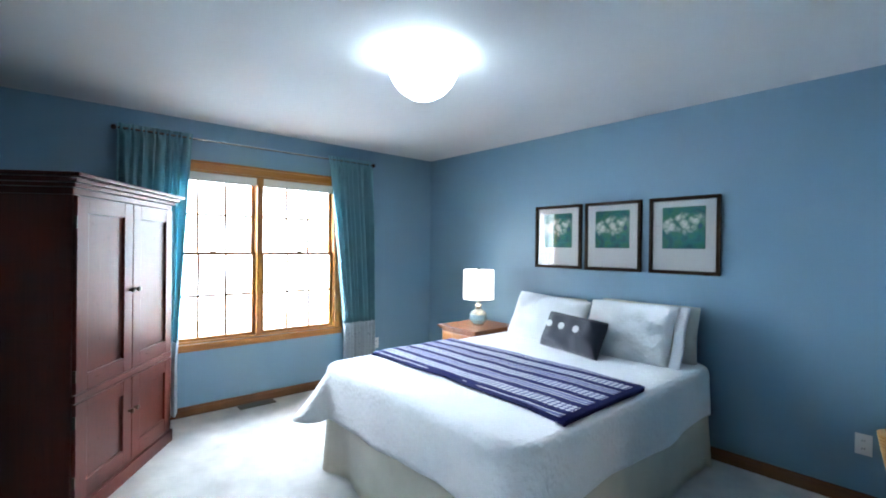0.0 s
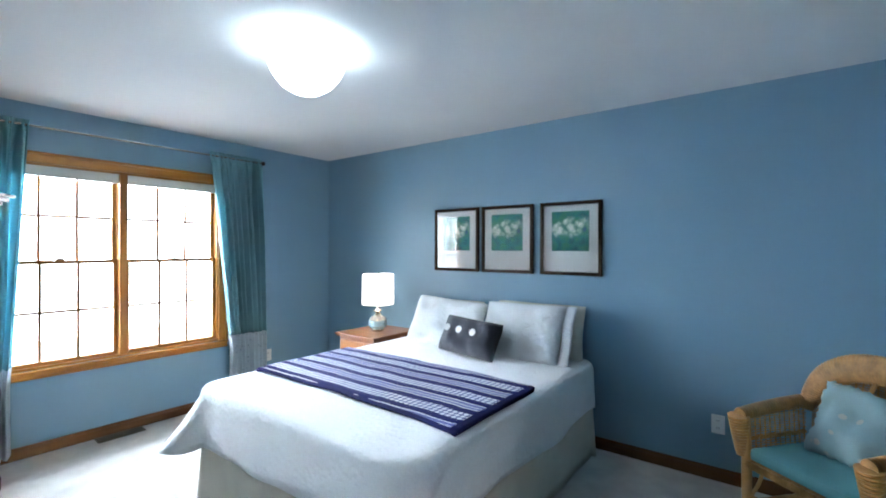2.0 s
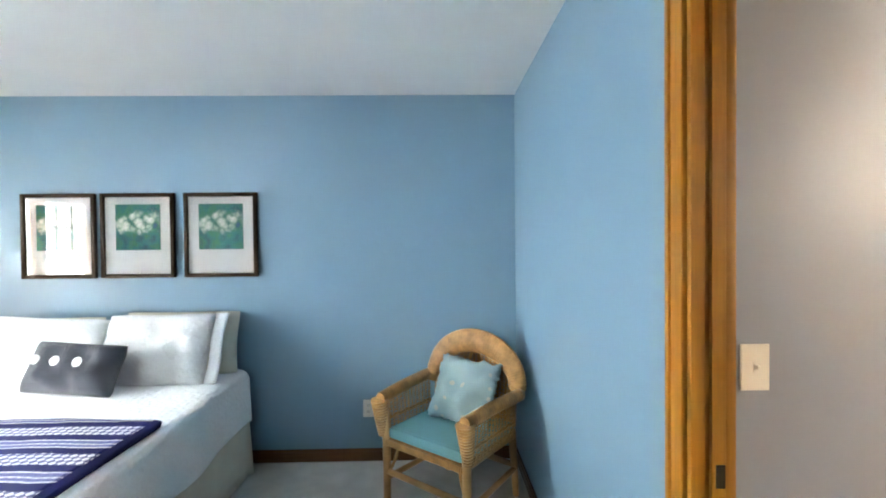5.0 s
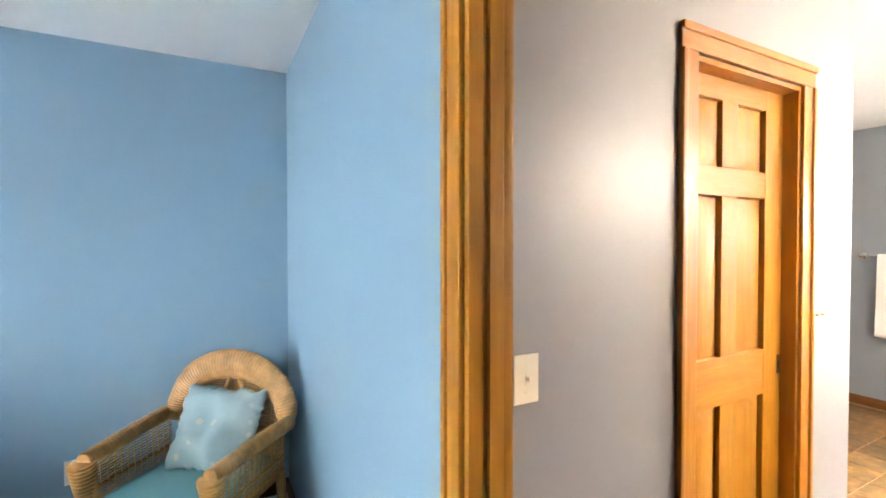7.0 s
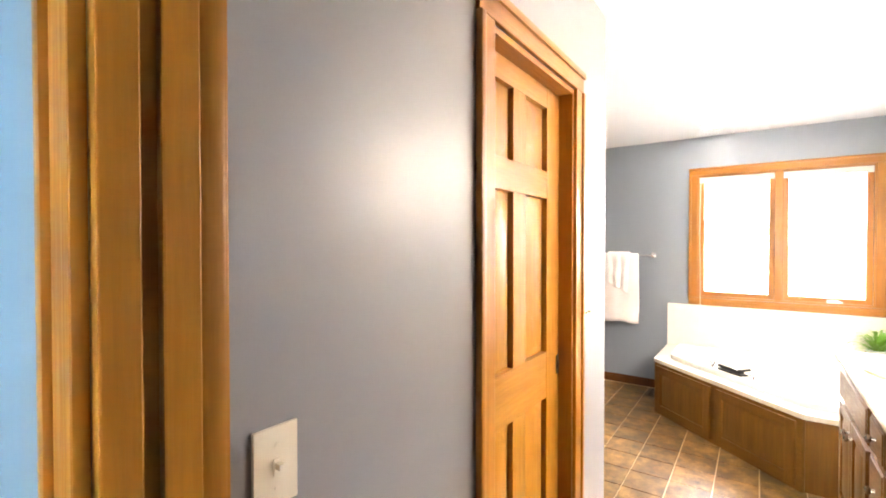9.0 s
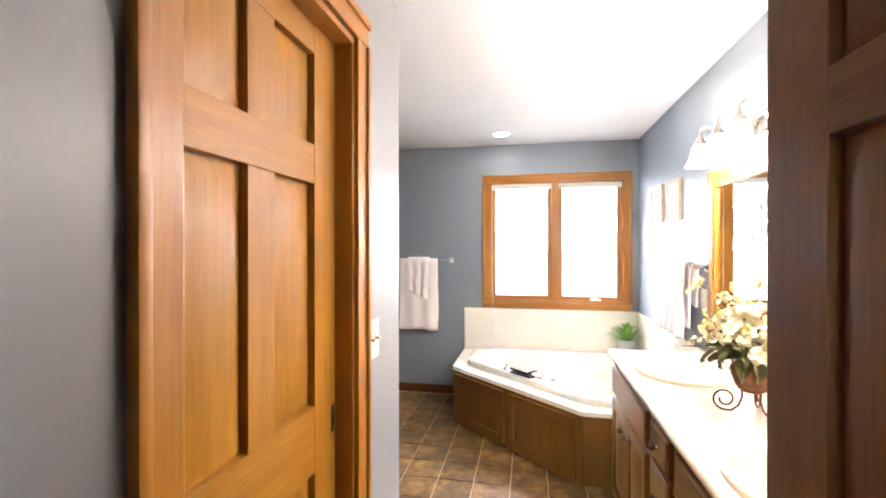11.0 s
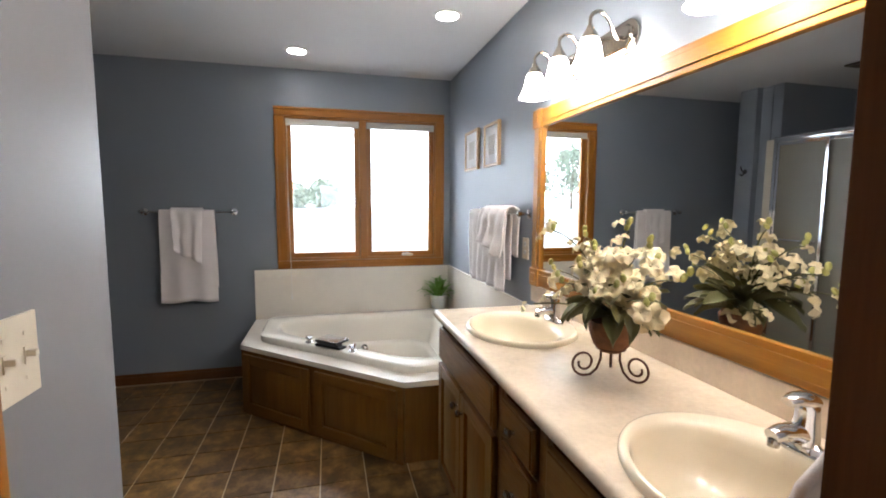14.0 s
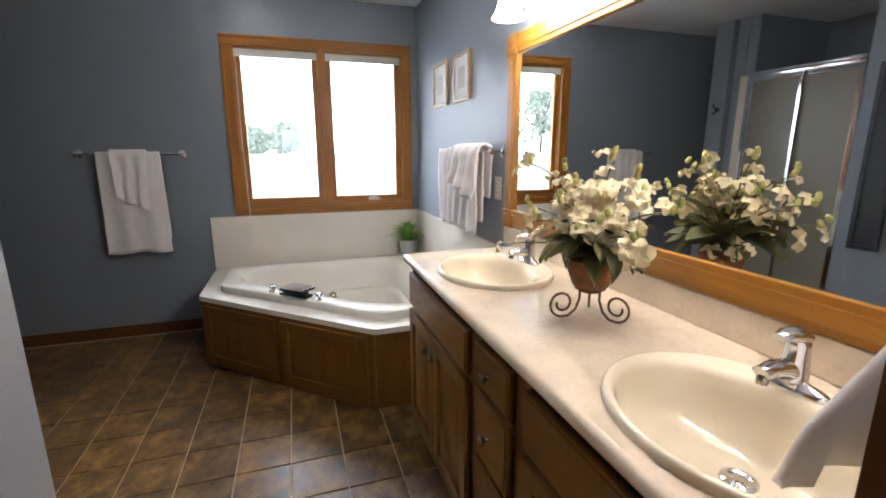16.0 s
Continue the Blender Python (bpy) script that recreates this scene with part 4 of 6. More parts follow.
def table_lamp():
    root = thing("table_lamp", "lit table lamp with a white drum shade and aqua glass base", "lamp", pose(-3.66, -0.335, 0.682))
    bm = bmesh.new()
    lathe(bm, [(0, 0), (0.052, 0), (0.056, 0.004), (0.056, 0.016), (0.045, 0.020), (0, 0.020)], 28)
    part("foot", bm, NICKEL, root)
    bm = bmesh.new()
    lathe(bm, [(0.0, 0.021), (0.060, 0.021), (0.078, 0.035), (0.086, 0.075), (0.080, 0.115), (0.060, 0.136), (0.036, 0.144), (0.030, 0.15), (0, 0.15)], 28)
    part("glass_body", bm, LAMPGLASS, root, "clear aqua glass jar body")
    bm = bmesh.new()
    lathe(bm, [(0, 0.151), (0.03, 0.151), (0.034, 0.158), (0.02, 0.168), (0.026, 0.178), (0.040, 0.186), (0.026, 0.196), (0.012, 0.205), (0.010, 0.30), (0, 0.30)], 20)
    part("neck", bm, NICKEL, root)
    bm = bmesh.new()
    tube(bm, arc(26, lambda u: (0.083 * math.cos(u * 6.3), 0.083 * math.sin(u * 6.3), 0.108)), 0.004, 6)
    part("band", bm, NICKEL, root)
    bm = bmesh.new()
    lathe(bm, [(0.146, 0.248), (0.143, 0.523), (0.140, 0.523), (0.143, 0.248), (0.146, 0.248)], 40)
    part("shade", bm, LAMPSHADE, root, "glowing white drum shade")
    bm = bmesh.new()
    for k in range(3):
        a = k * 2.094
        tube(bm, [(0, 0, 0.515), (0.142 * math.cos(a), 0.142 * math.sin(a), 0.517)], 0.002, 5)
    lathe(bm, [(0, 0.505), (0.008, 0.508), (0.010, 0.525), (0.005, 0.545), (0, 0.548)], 10)
    part("harp", bm, NICKEL, root)
    bm = bmesh.new()
    lathe(bm, [(0, 0.30), (0.02, 0.31), (0.032, 0.35), (0.024, 0.385), (0, 0.395)], 14)
    part("bulb", bm, glow("bedside bulb", (1.0, 0.86, 0.68), 30.0), root)
    return root


table_lamp()


def ceiling_light():
    root = thing("ceiling_light", "lit frosted glass bowl light fixed to the ceiling", "ceiling light", pose(-2.555, -1.91, H1))
    bm = bmesh.new()
    lathe(bm, [(0, 0), (0.10, 0), (0.10, -0.02), (0.04, -0.03), (0.015, -0.05), (0.015, -0.07), (0, -0.07)], 28)
    part("canopy", bm, NICKEL, root)
    bm = bmesh.new()
    lathe(bm, [(0.185, -0.055), (0.190, -0.062), (0.182, -0.10), (0.160, -0.145), (0.122, -0.190), (0.070, -0.222), (0.0, -0.238),
               ], 40)
    part("bowl", bm, BULB, root, "glowing frosted glass bowl")
    for dx in (-0.075, 0.075):
        bm = bmesh.new()
        lathe(bm, [(0, -0.135), (0.022, -0.130), (0.030, -0.110), (0.024, -0.085), (0.014, -0.070), (0, -0.070)], 14, (dx, 0, 0))
        part("bulb", bm, BOWLBULB, root, "bright frosted bulb")
    bm = bmesh.new()
    tube(bm, arc(41, lambda u: (0.187 * math.cos(u * 2 * math.pi), 0.187 * math.sin(u * 2 * math.pi), -0.055))[:-1], 0.005, 6, closed=True)
    part("rim", bm, NICKEL, root)
    for k in range(3):
        a = k * 2.094 + 0.4
        bm = bmesh.new()
        tube(bm, [(0.09 * math.cos(a), 0.09 * math.sin(a), -0.012), (0.15 * math.cos(a), 0.15 * math.sin(a), -0.03), (0.187 * math.cos(a), 0.187 * math.sin(a), -0.055)], 0.005, 6)
        part("arm", bm, NICKEL, root)
    return root


ceiling_light()


def picture(name, x, z, w, h, label, group):
    root = thing(name, label, "picture", pose(x, -0.001, z), group)
    t = 0.026
    for x0, x1 in ((-w / 2, -w / 2 + t), (w / 2 - t, w / 2)):
        part("frame_side", boxes((x0, x1, -0.026, 0, -h / 2, h / 2), bev=0.004), WALNUT["z"], root)
    for z0, z1 in ((-h / 2, -h / 2 + t), (h / 2 - t, h / 2)):
        part("frame_rail", boxes((-w / 2 + t, w / 2 - t, -0.0255, 0, z0, z1), bev=0.004), WALNUT["x"], root)
    part("mat_board", boxes((-w / 2 + t, w / 2 - t, -0.010, -0.002, -h / 2 + t, h / 2 - t)), MATBOARD, root, "wide white mat")
    part("print", boxes((-0.145, 0.145, -0.0118, -0.0102, -0.15, 0.15)), ART, root, "green print of pale flowers", pose(0, 0, 0.055))
    part("glass", boxes((-w / 2 + t, w / 2 - t, -0.0165, -0.014, -h / 2 + t, h / 2 - t)), PICGLASS, root).visible_shadow = False
    return root


for px_ in (-3.000, -2.488, -1.948):
    picture("framed_picture", px_, 1.523, 0.478, 0.556, "dark-framed flower print with a wide white mat", "pictures over the bed")


def curtain(y0, y1, yb0, yb1, label, seed):
    root = thing("curtain", label, "curtain", group="window curtains")
    zt, zs, zb = 2.305, 0.640, 0.06
    def f(u, v, za, zc):
        z = za + (zc - za) * v
        k = (zt - z) / (zt - zb)
        e = min(1, k * 1.25)
        a, b = y0 + (yb0 - y0) * e, y1 + (yb1 - y1) * e
        y = a + (b - a) * u + 0.006 * math.sin(u * 40 + seed + k * 3)
        amp = 0.020 + 0.034 * min(1, k * 3)
        w = u + 0.035 * noise.noise(Vector((u * 4, k * 1.3, seed)))
        x = XW + 0.092 + amp * math.sin(w * 2 * math.pi * 8.5 + seed) * (0.75 + 0.5 * noise.noise(Vector((u * 7, 0.6 * k, seed + 3)))) + 0.010 * math.sin(w * 83 + k * 2)
        if k < 0.04:
            x = XW + 0.083 + 0.012 * math.sin(u * 2 * math.pi * 13 + seed)
        return (x, y, z)
    bm = bmesh.new()
    sheet(bm, 190, 34, lambda u, v: f(u, v, zt, zs))
    thick(part("panel", bm, TEAL, root, "gathered teal cloth", sharp=80), 0.003)
    bm = bmesh.new()
    sheet(bm, 190, 12, lambda u, v: f(u, v, zs + 0.002, zb))
    thick(part("border", bm, BORDER, root, "white dotted border", sharp=80), 0.004)
    return root


curtain(-1.375, -0.880, -1.185, -0.835, "gathered teal curtain with a white dotted lower border", 0.3)
curtain(-3.06, -2.555, -3.06, -2.650, "gathered teal curtain hanging beside a wardrobe", 2.1)
rod = thing("curtain_rod", "slim bronze curtain rod over the window", "curtain rod")
bm = bmesh.new()
tube(bm, [(XW + 0.083, -3.06, 2.27), (XW + 0.083, -0.87, 2.27)], 0.008, 10)
part("pole", bm, NICKEL, rod)
for y, s in ((-3.06, -1), (-0.87, 1)):
    bm = bmesh.new()
    lathe(bm, [(0, -0.02), (0.016, -0.012), (0.020, 0.002), (0.014, 0.014), (0, 0.02)], 14)
    part("finial", bm, BRONZE, rod, "", pose(XW + 0.083, y + s * 0.015, 2.27, 90, 0, 0))
    part("bracket", boxes((XW, XW + 0.075, y - s * 0.05 - 0.006, y - s * 0.05 + 0.006, 2.256, 2.266), (XW, XW + 0.004, y - s * 0.05 - 0.014, y - s * 0.05 + 0.014, 2.22, 2.29), bev=0.001), NICKEL, rod)


def plate(name, m, label, kind_, w=0.072, h=0.116, material=None):
    """A wall plate: face at -y, wall at y = 0."""
    root = thing(name, label, kind_, m)
    part("cover", boxes((-w / 2, w / 2, -0.006, 0, -h / 2, h / 2), bev=0.002), material or IVORY, root)
    if kind_ == "outlet":
        for z in (-0.022, 0.022):
            bm = bmesh.new()
            lathe(bm, [(0, 0), (0.015, 0), (0.015, 0.003), (0, 0.003)], 16)
            part("socket", bm, WHITEP, root, "", pose(0, -0.006, z, 90, 0, 0))
            for x in (-0.0055, 0.0055):
                part("slot", boxes((x - 0.0015, x + 0.0015, -0.0098, -0.009, z - 0.004, z + 0.006)), BLACK, root)
    else:
        n_ = 2 if w > 0.08 else 1
        for k in range(n_):
            x = (k - (n_ - 1) / 2) * 0.042
            bm = boxes((x - 0.005, x + 0.005, -0.008, -0.006, -0.012, 0.012))
            quad_box(bm, x - 0.004, x + 0.004, -0.020, -0.007, -0.002, 0.007, bev=0.001)
            part("toggle", bm, material or IVORY, root)
            for z in (0.031, -0.031):
                part("screw", boxes((x - 0.003, x + 0.003, -0.0072, -0.006, z - 0.003, z + 0.003)), material or IVORY, root)
    return root


plate("wall_outlet", pose(-0.994, 0, 0.352), "pale plastic wall outlet near the chair", "outlet", material=WHITEP)
plate("wall_outlet", pose(XW, -0.752, 0.366, 0, 0, 90), "pale plastic wall outlet beside the curtain", "outlet", material=WHITEP)
plate("wall_outlet", pose(0.0, -1.42, 0.36, 0, 0, -90), "pale plastic wall outlet behind the chair", "outlet", material=WHITEP)


def floor_vent(name, m, length, width, label):
    root = thing(name, label, "vent", m)
    for a in ((0, length, 0, 0.018), (0, length, width - 0.018, width), (0, 0.018, 0.018, width - 0.018), (length - 0.018, length, 0.018, width - 0.018)):
        part("frame", boxes((*a, 0, 0.006), bev=0.001), VENT, root)
    part("backing", boxes((0.018, length - 0.018, 0.018, width - 0.018, 0, 0.0015)), BLACK, root)
    n_ = 14
    for k in range(n_):
        x = 0.024 + (length - 0.06) * k / (n_ - 1)
        part("slat", boxes((x, x + 0.008, 0.018, width - 0.018, 0.0018, 0.005)), VENT, root)
    return root


floor_vent("floor_vent", pose(XW + 0.13, -2.185, 0.001, 0, 0, 90), 0.31, 0.115, "bronze metal floor vent in the carpet")


def wicker_chair():
    root = thing("wicker_chair", "honey wicker armchair with a rounded back", "chair", pose(-0.450, -0.505, 0, 0, 0, -39))
    W, D = 0.52, 0.50          # seat; front at y = -D/2
    # legs
    for sx in (-1, 1):
        bm = bmesh.new()
        tube(bm, [(sx * 0.27, -0.25, 0.0), (sx * 0.27, -0.25, 0.42), (sx * 0.275, -0.27, 0.60)], [0.020, 0.024, 0.024], 10)
        part("leg", bm, RATTAN, root)
        bm = bmesh.new()
        tube(bm, [(sx * 0.245, 0.275, 0.0), (sx * 0.235, 0.25, 0.38)], [0.019, 0.023], 10)
        part("leg", bm, RATTAN, root)
        bm = bmesh.new()
        tube(bm, [(sx * 0.27, -0.25, 0.16), (sx * 0.243, 0.265, 0.16)], 0.016, 8)
        part("stretcher", bm, RATTAN, root)
        bm = bmesh.new()
        tube(bm, arc(9, lambda u: (sx * (0.27 - 0.06 * math.sin(u * math.pi / 2)), -0.24 + 0.02 * u, 0.18 + 0.17 * u)), 0.009, 6)
        part("brace", bm, RATTAN, root)
    for y, x, z in ((-0.25, 0.27, 0.20), (0.262, 0.243, 0.18)):
        bm = bmesh.new()
        tube(bm, [(-x, y, z), (x, y, z)], 0.017, 8)
        part("stretcher", bm, RATTAN, root)
    # seat
    bm = boxes((-0.265, 0.265, -0.255, 0.24, 0.345, 0.385), bev=0.014)
    part("seat_frame", bm, WICKER, root)
    bm = bmesh.new()
    for k in range(40):
        x = -0.26 + 0.52 * k / 39
        tube(bm, [(x, -0.262, 0.35), (x, -0.266, 0.366), (x, -0.262, 0.383)], 0.007, 5)
    part("apron_weave", bm, WICKER, root)
    bm = boxes((-0.255, 0.255, -0.258, 0.225, 0.386, 0.448), bev=0.026)
    part("seat_cushion", bm, SEATBLUE, root, "flat aqua seat cushion")
    # the continuous rolled rim: arm, back, arm
    arms = 26
    def back_y(z):
        return 0.205 + 0.06 * (z - 0.60)
    path = []
    for k in range(arms):
        u = k / arms
        path.append((0.285 + 0.045 * u, -0.285 + 0.47 * u, 0.605 + 0.012 * math.sin(u * 3) + 0.02 * u * u, 0.034))
    for k in range(61):
        t = math.pi * (-0.02 + 1.04 * k / 60)
        z = 0.630 + 0.238 * math.sin(t)
        path.append((0.300 * math.cos(t), back_y(z) + 0.02 * math.sin(t), z, 0.038 + 0.034 * max(0.0, math.sin(t)) ** 0.5))
    path += [(-x, y, z, r) for x, y, z, r in path[:arms][::-1]]
    fine_p, fine_r = [], []
    for a, b in zip(path, path[1:]):
        for k in range(3):
            q = [a[i] + (b[i] - a[i]) * k / 3 for i in range(4)]
            fine_p.append(q[:3])
            fine_r.append(q[3] * (1.0, 1.0, 0.90)[k])
    bm = bmesh.new()
    tube(bm, fine_p, fine_r, 14)
    for v in bm.verts:
        if v.co.z > 0.66 and v.co.y > 0.10:
            mid = back_y(v.co.z) + 0.015
            v.co.y = mid + (v.co.y - mid) * (1 - 0.48 * min(1.0, (v.co.z - 0.66) / 0.08))
    part("rolled_rim", bm, WICKER, root, "rolled wicker rim over arms and back", sharp=85)
    for sx in (-1, 1):
        bm = bmesh.new()
        tube(bm, [(sx * 0.287, -0.262 - 0.022 * k / 39, 0.40 + 0.0052 * k) for k in range(40)], [(0.024 + 0.026 * (k / 39) ** 0.8) * (1.0, 1.0, 0.86)[k % 3] for k in range(40)], 14)
        part("arm_front", bm, WICKER, root, "flared wrapped arm front")
        bm = bmesh.new()
        for k in range(17):
            z = 0.41 + 0.0125 * k
            tube(bm, arc(12, lambda u: (sx * (0.30 + 0.003 * math.sin(u * 40 + k * 3.14)), -0.25 + 0.42 * u, z)), 0.008 if k == 5 else 0.003, 5)
        for k in range(13):
            y = -0.23 + 0.032 * k
            tube(bm, [(sx * 0.29, y, 0.39), (sx * 0.302, y, 0.62)], 0.0032, 5)
        part("side_weave", bm, WICKER, root, "open woven side")
    # back weave
    bm = bmesh.new()
    for k in range(34):
        u = (k + 0.5) / 34
        z = 0.43 + 0.41 * u
        hw = 0.29 * math.sqrt(max(0.02, 1 - max(0, (z - 0.635) / 0.225) ** 2))
        tube(bm, arc(17, lambda v: (hw * (2 * v - 1), 0.205 + 0.05 * (1 - (2 * v - 1) ** 2) + 0.06 * (z - 0.60) + 0.004 * math.sin(v * 44 + k * 3.14), z)), 0.0042, 5)
    for k in range(17):
        x = -0.24 + 0.03 * k
        top = 0.635 + 0.225 * math.sqrt(max(0.05, 1 - (x / 0.30) ** 2))
        tube(bm, arc(6, lambda v: (x, 0.205 + 0.05 * (1 - (x / 0.285) ** 2) + 0.06 * (0.39 + (top - 0.39) * v - 0.60), 0.39 + (top - 0.39) * v)), 0.0042, 5)
    part("back_weave", bm, WICKER, root, "woven back panel")
    bm = bmesh.new()
    tube(bm, [(-0.05, 0.232, 0.735), (-0.006, 0.240, 0.845)], 0.010, 6)
    tube(bm, [(0.05, 0.232, 0.735), (0.006, 0.240, 0.845)], 0.010, 6)
    tube(bm, [(-0.24, 0.214, 0.735), (0.24, 0.214, 0.735)], 0.010, 6)
    part("back_splat", bm, RATTAN, root, "bent cane ornament")
    return root


wicker_chair()
cm = pose(-0.450, -0.505, 0, 0, 0, -39) @ pose(0.01, 0.10, 0.602, -25, 3, 4)
cp = thing("chair_cushion", "pale aqua floral square cushion leaning on a wicker chair", "cushion", cm)
part("cover", cushion(0.41, 0.39, 0.16, 44, 0.09, 31, 0.065, 0.022), FLORAL, cp, sharp=75)

# ---- bathroom things ----
plate("light_switch", pose(0.256, YP, 1.142), "ivory single light switch plate", "light switch")
plate("light_switch", pose(1.643, YP, 1.186), "ivory double light switch plate", "light switch", 0.098)
plate("wall_outlet", pose(3.17, YM, 1.165, 0, 0, 180), "ivory outlet plate beside the mirror", "outlet")
DECK = [(XE - 0.003, -1.705), (4.085, -1.705), (3.195, -2.665), (3.195, YM + 0.003), (XE - 0.003, YM + 0.003)]


def prism(bm, pts, z0, z1):
    a = [bm.verts.new((x, y, z0)) for x, y in pts]
    b = [bm.verts.new((x, y, z1)) for x, y in pts]
    n = len(pts)
    bm.faces.new(a[::-1])
    bm.faces.new(b)
    for i in range(n):
        j = (i + 1) % n
        bm.faces.new((a[i], a[j], b[j], b[i]))
    return bm


def inset(pts, d):
    out = []
    n = len(pts)
    for i in range(n):
        p0, p1, p2 = Vector(pts[i - 1]), Vector(pts[i]), Vector(pts[(i + 1) % n])
        e1, e2 = (p1 - p0).normalized(), (p2 - p1).normalized()
        n1, n2 = Vector((-e1.y, e1.x)), Vector((-e2.y, e2.x))
        bis = (n1 + n2) / (1 + n1.dot(n2))
        out.append(tuple(p1 + bis * d))
    return out


def loop_of(pts, n, r):
    """The outline resampled to n points with its corners rounded by r."""
    dense = []
    m = len(pts)
    for i in range(m):
        p0, p1, p2 = Vector(pts[i - 1]), Vector(pts[i]), Vector(pts[(i + 1) % m])
        a = p1 + (p0 - p1).normalized() * min(r, (p0 - p1).length * 0.49)
        b = p1 + (p2 - p1).normalized() * min(r, (p2 - p1).length * 0.49)
        for k in range(9):
            t = k / 8
            dense.append(a * (1 - t) ** 2 + p1 * 2 * t * (1 - t) + b * t * t)
    ln = [0.0]
    for i in range(len(dense)):
        ln.append(ln[-1] + (dense[(i + 1) % len(dense)] - dense[i]).length)
    out = []
    for k in range(n):
        s = ln[-1] * k / n
        i = max(j for j in range(len(dense)) if ln[j] <= s)
        f = (s - ln[i]) / max(1e-9, ln[i + 1] - ln[i])
        out.append(dense[i].lerp(dense[(i + 1) % len(dense)], f))
    return out


def bathtub():
    root = thing("bathtub", "almond corner whirlpool tub in an oak-panelled deck", "bathtub")
    sgn = 1 if sum(a[0] * b[1] - b[0] * a[1] for a, b in zip(DECK, DECK[1:] + DECK[:1])) > 0 else -1
    rim_o = inset(DECK, sgn * 0.115)
    rim_i = inset(DECK, sgn * 0.225)
    N = 120
    lo = loop_of(rim_o, N, 0.07)
    li = loop_of(rim_i, N, 0.26)
    # align the starts of the two loops
    k0 = min(range(N), key=lambda k: (li[k] - lo[0]).length)
    li = li[k0:] + li[:k0]
    cx = sum((p for p in li), Vector((0, 0))) / N
    # deck: ring between outline and tub
    bm = bmesh.new()
    ou = loop_of([(x, y) for x, y in DECK], N, 0.004)
    k0 = min(range(N), key=lambda k: (ou[k] - lo[0]).length)
    ou = ou[k0:] + ou[:k0]
    rows = [[(p.x, p.y, 0.432) for p in ou], [(p.x, p.y, 0.462) for p in ou], [(p.x, p.y, 0.462) for p in lo]]
    def loft(bm, rows):
        vs = [[bm.verts.new(p) for p in r] for r in rows]
        for a, b in zip(vs, vs[1:]):
            for i in range(N):
                j = (i + 1) % N
                bm.faces.new((a[i], a[j], b[j], b[i]))
        return vs
    loft(bm, rows)
    part("deck", bm, MARBLE, root, "cultured marble deck", sharp=50)
    bm = bmesh.new()
    rows = [[(p.x, p.y, 0.463) for p in lo], [(p.x, p.y, 0.500) for p in lo],
            [tuple(a.lerp(b, 0.10)) + (0.508,) for a, b in zip(lo, li)], [tuple(a.lerp(b, 0.88)) + (0.510,) for a, b in zip(lo, li)],
            [tuple(b) + (0.500,) for b in li]]
    for s, z in ((0.97, 0.47), (0.94, 0.40), (0.90, 0.32), (0.89, 0.30), (0.83, 0.295), (0.80, 0.27), (0.76, 0.18), (0.70, 0.10), (0.60, 0.075), (0.0, 0.07)):
        if s:
            rows.append([tuple(cx + (p - cx) * s) + (z,) for p in li])
    vs = loft(bm, rows)
    bm.faces.new(vs[-1])
    part("basin", bm, TUBW, root, "glossy almond acrylic basin", sharp=60)
    for x, y in ((3.97, -2.95), (4.45, -2.55), (3.75, -2.60)):
        d = Vector((x, y)) - cx
        bm = bmesh.new()
        lathe(bm, [(0, 0), (0.030, 0), (0.030, 0.006), (0.018, 0.010), (0.014, 0.004), (0, 0.004)], 18)
        part("jet", bm, NICKEL, root, "round whirlpool jet", pose(cx.x + d.x * 1.0, cx.y + d.y * 1.0, 0.26, 70, 0, math.degrees(math.atan2(d.y, d.x)) - 90))
    # faucet on the near rim: dark spout block between two handles
    along = Vector((-0.89, -0.96)).normalized()
    mid = Vector((3.64, -2.185)) + Vector((0.96, -0.89)).normalized() * 0.155
    rz = math.degrees(math.atan2(along.y, along.x))
    bm = boxes((-0.105, 0.105, -0.030, 0.030, 0, 0.014), bev=0.005)
    quad_box(bm, -0.085, 0.085, -0.045, 0.075, 0.030, 0.046, bev=0.004)
    quad_box(bm, -0.080, 0.080, -0.022, 0.022, 0.014, 0.031, bev=0.003)
    part("spout", bm, BLACK, root, "wide dark waterfall spout", pose(mid.x, mid.y, 0.510, 0, 0, rz))
    part("spout_top", boxes((-0.083, 0.083, -0.044, 0.074, 0.0462, 0.050), bev=0.001), CHROME, root, "chrome spout plate", pose(mid.x, mid.y, 0.510, 0, 0, rz))
    for s in (-0.18, 0.18):
        p = mid + along * s
        bm = bmesh.new()
        lathe(bm, [(0, 0), (0.026, 0), (0.026, 0.006), (0.015, 0.010), (0.015, 0.026), (0.024, 0.030), (0.022, 0.042), (0, 0.045)], 18)
        part("handle", bm, CHROME, root, "round chrome handle", pose(p.x, p.y, 0.510))
    # panelled skirt
    sk = inset(DECK, sgn * 0.02)
    bm = bmesh.new()
    a, b = Vector(sk[1]), Vector(sk[2])
    ln = (b - a).length
    ang = math.degrees(math.atan2((b - a).y, (b - a).x))
    m = pose(a.x, a.y, 0, 0, 0, ang)
    skirt = tagged(new("skirt"), "oak skirt with two raised panels")
    skirt.parent = root
    skirt.matrix_basis = m @ pose(0, 0, 0)
    def sidey():
        bm = boxes((0, ln, -0.02, -0.001, 0.0, 0.030), (0, ln, -0.02, -0.001, 0.405, 0.431), (0, 0.05, -0.02, -0.001, 0.03, 0.405),
                   (ln - 0.05, ln, -0.02, -0.001, 0.03, 0.405), (ln / 2 - 0.03, ln / 2 + 0.03, -0.02, -0.001, 0.03, 0.405))
        return bm
    inside = (m.inverted() @ Vector((cx.x, cx.y, 0))).y
    s = 1 if inside > 0 else -1
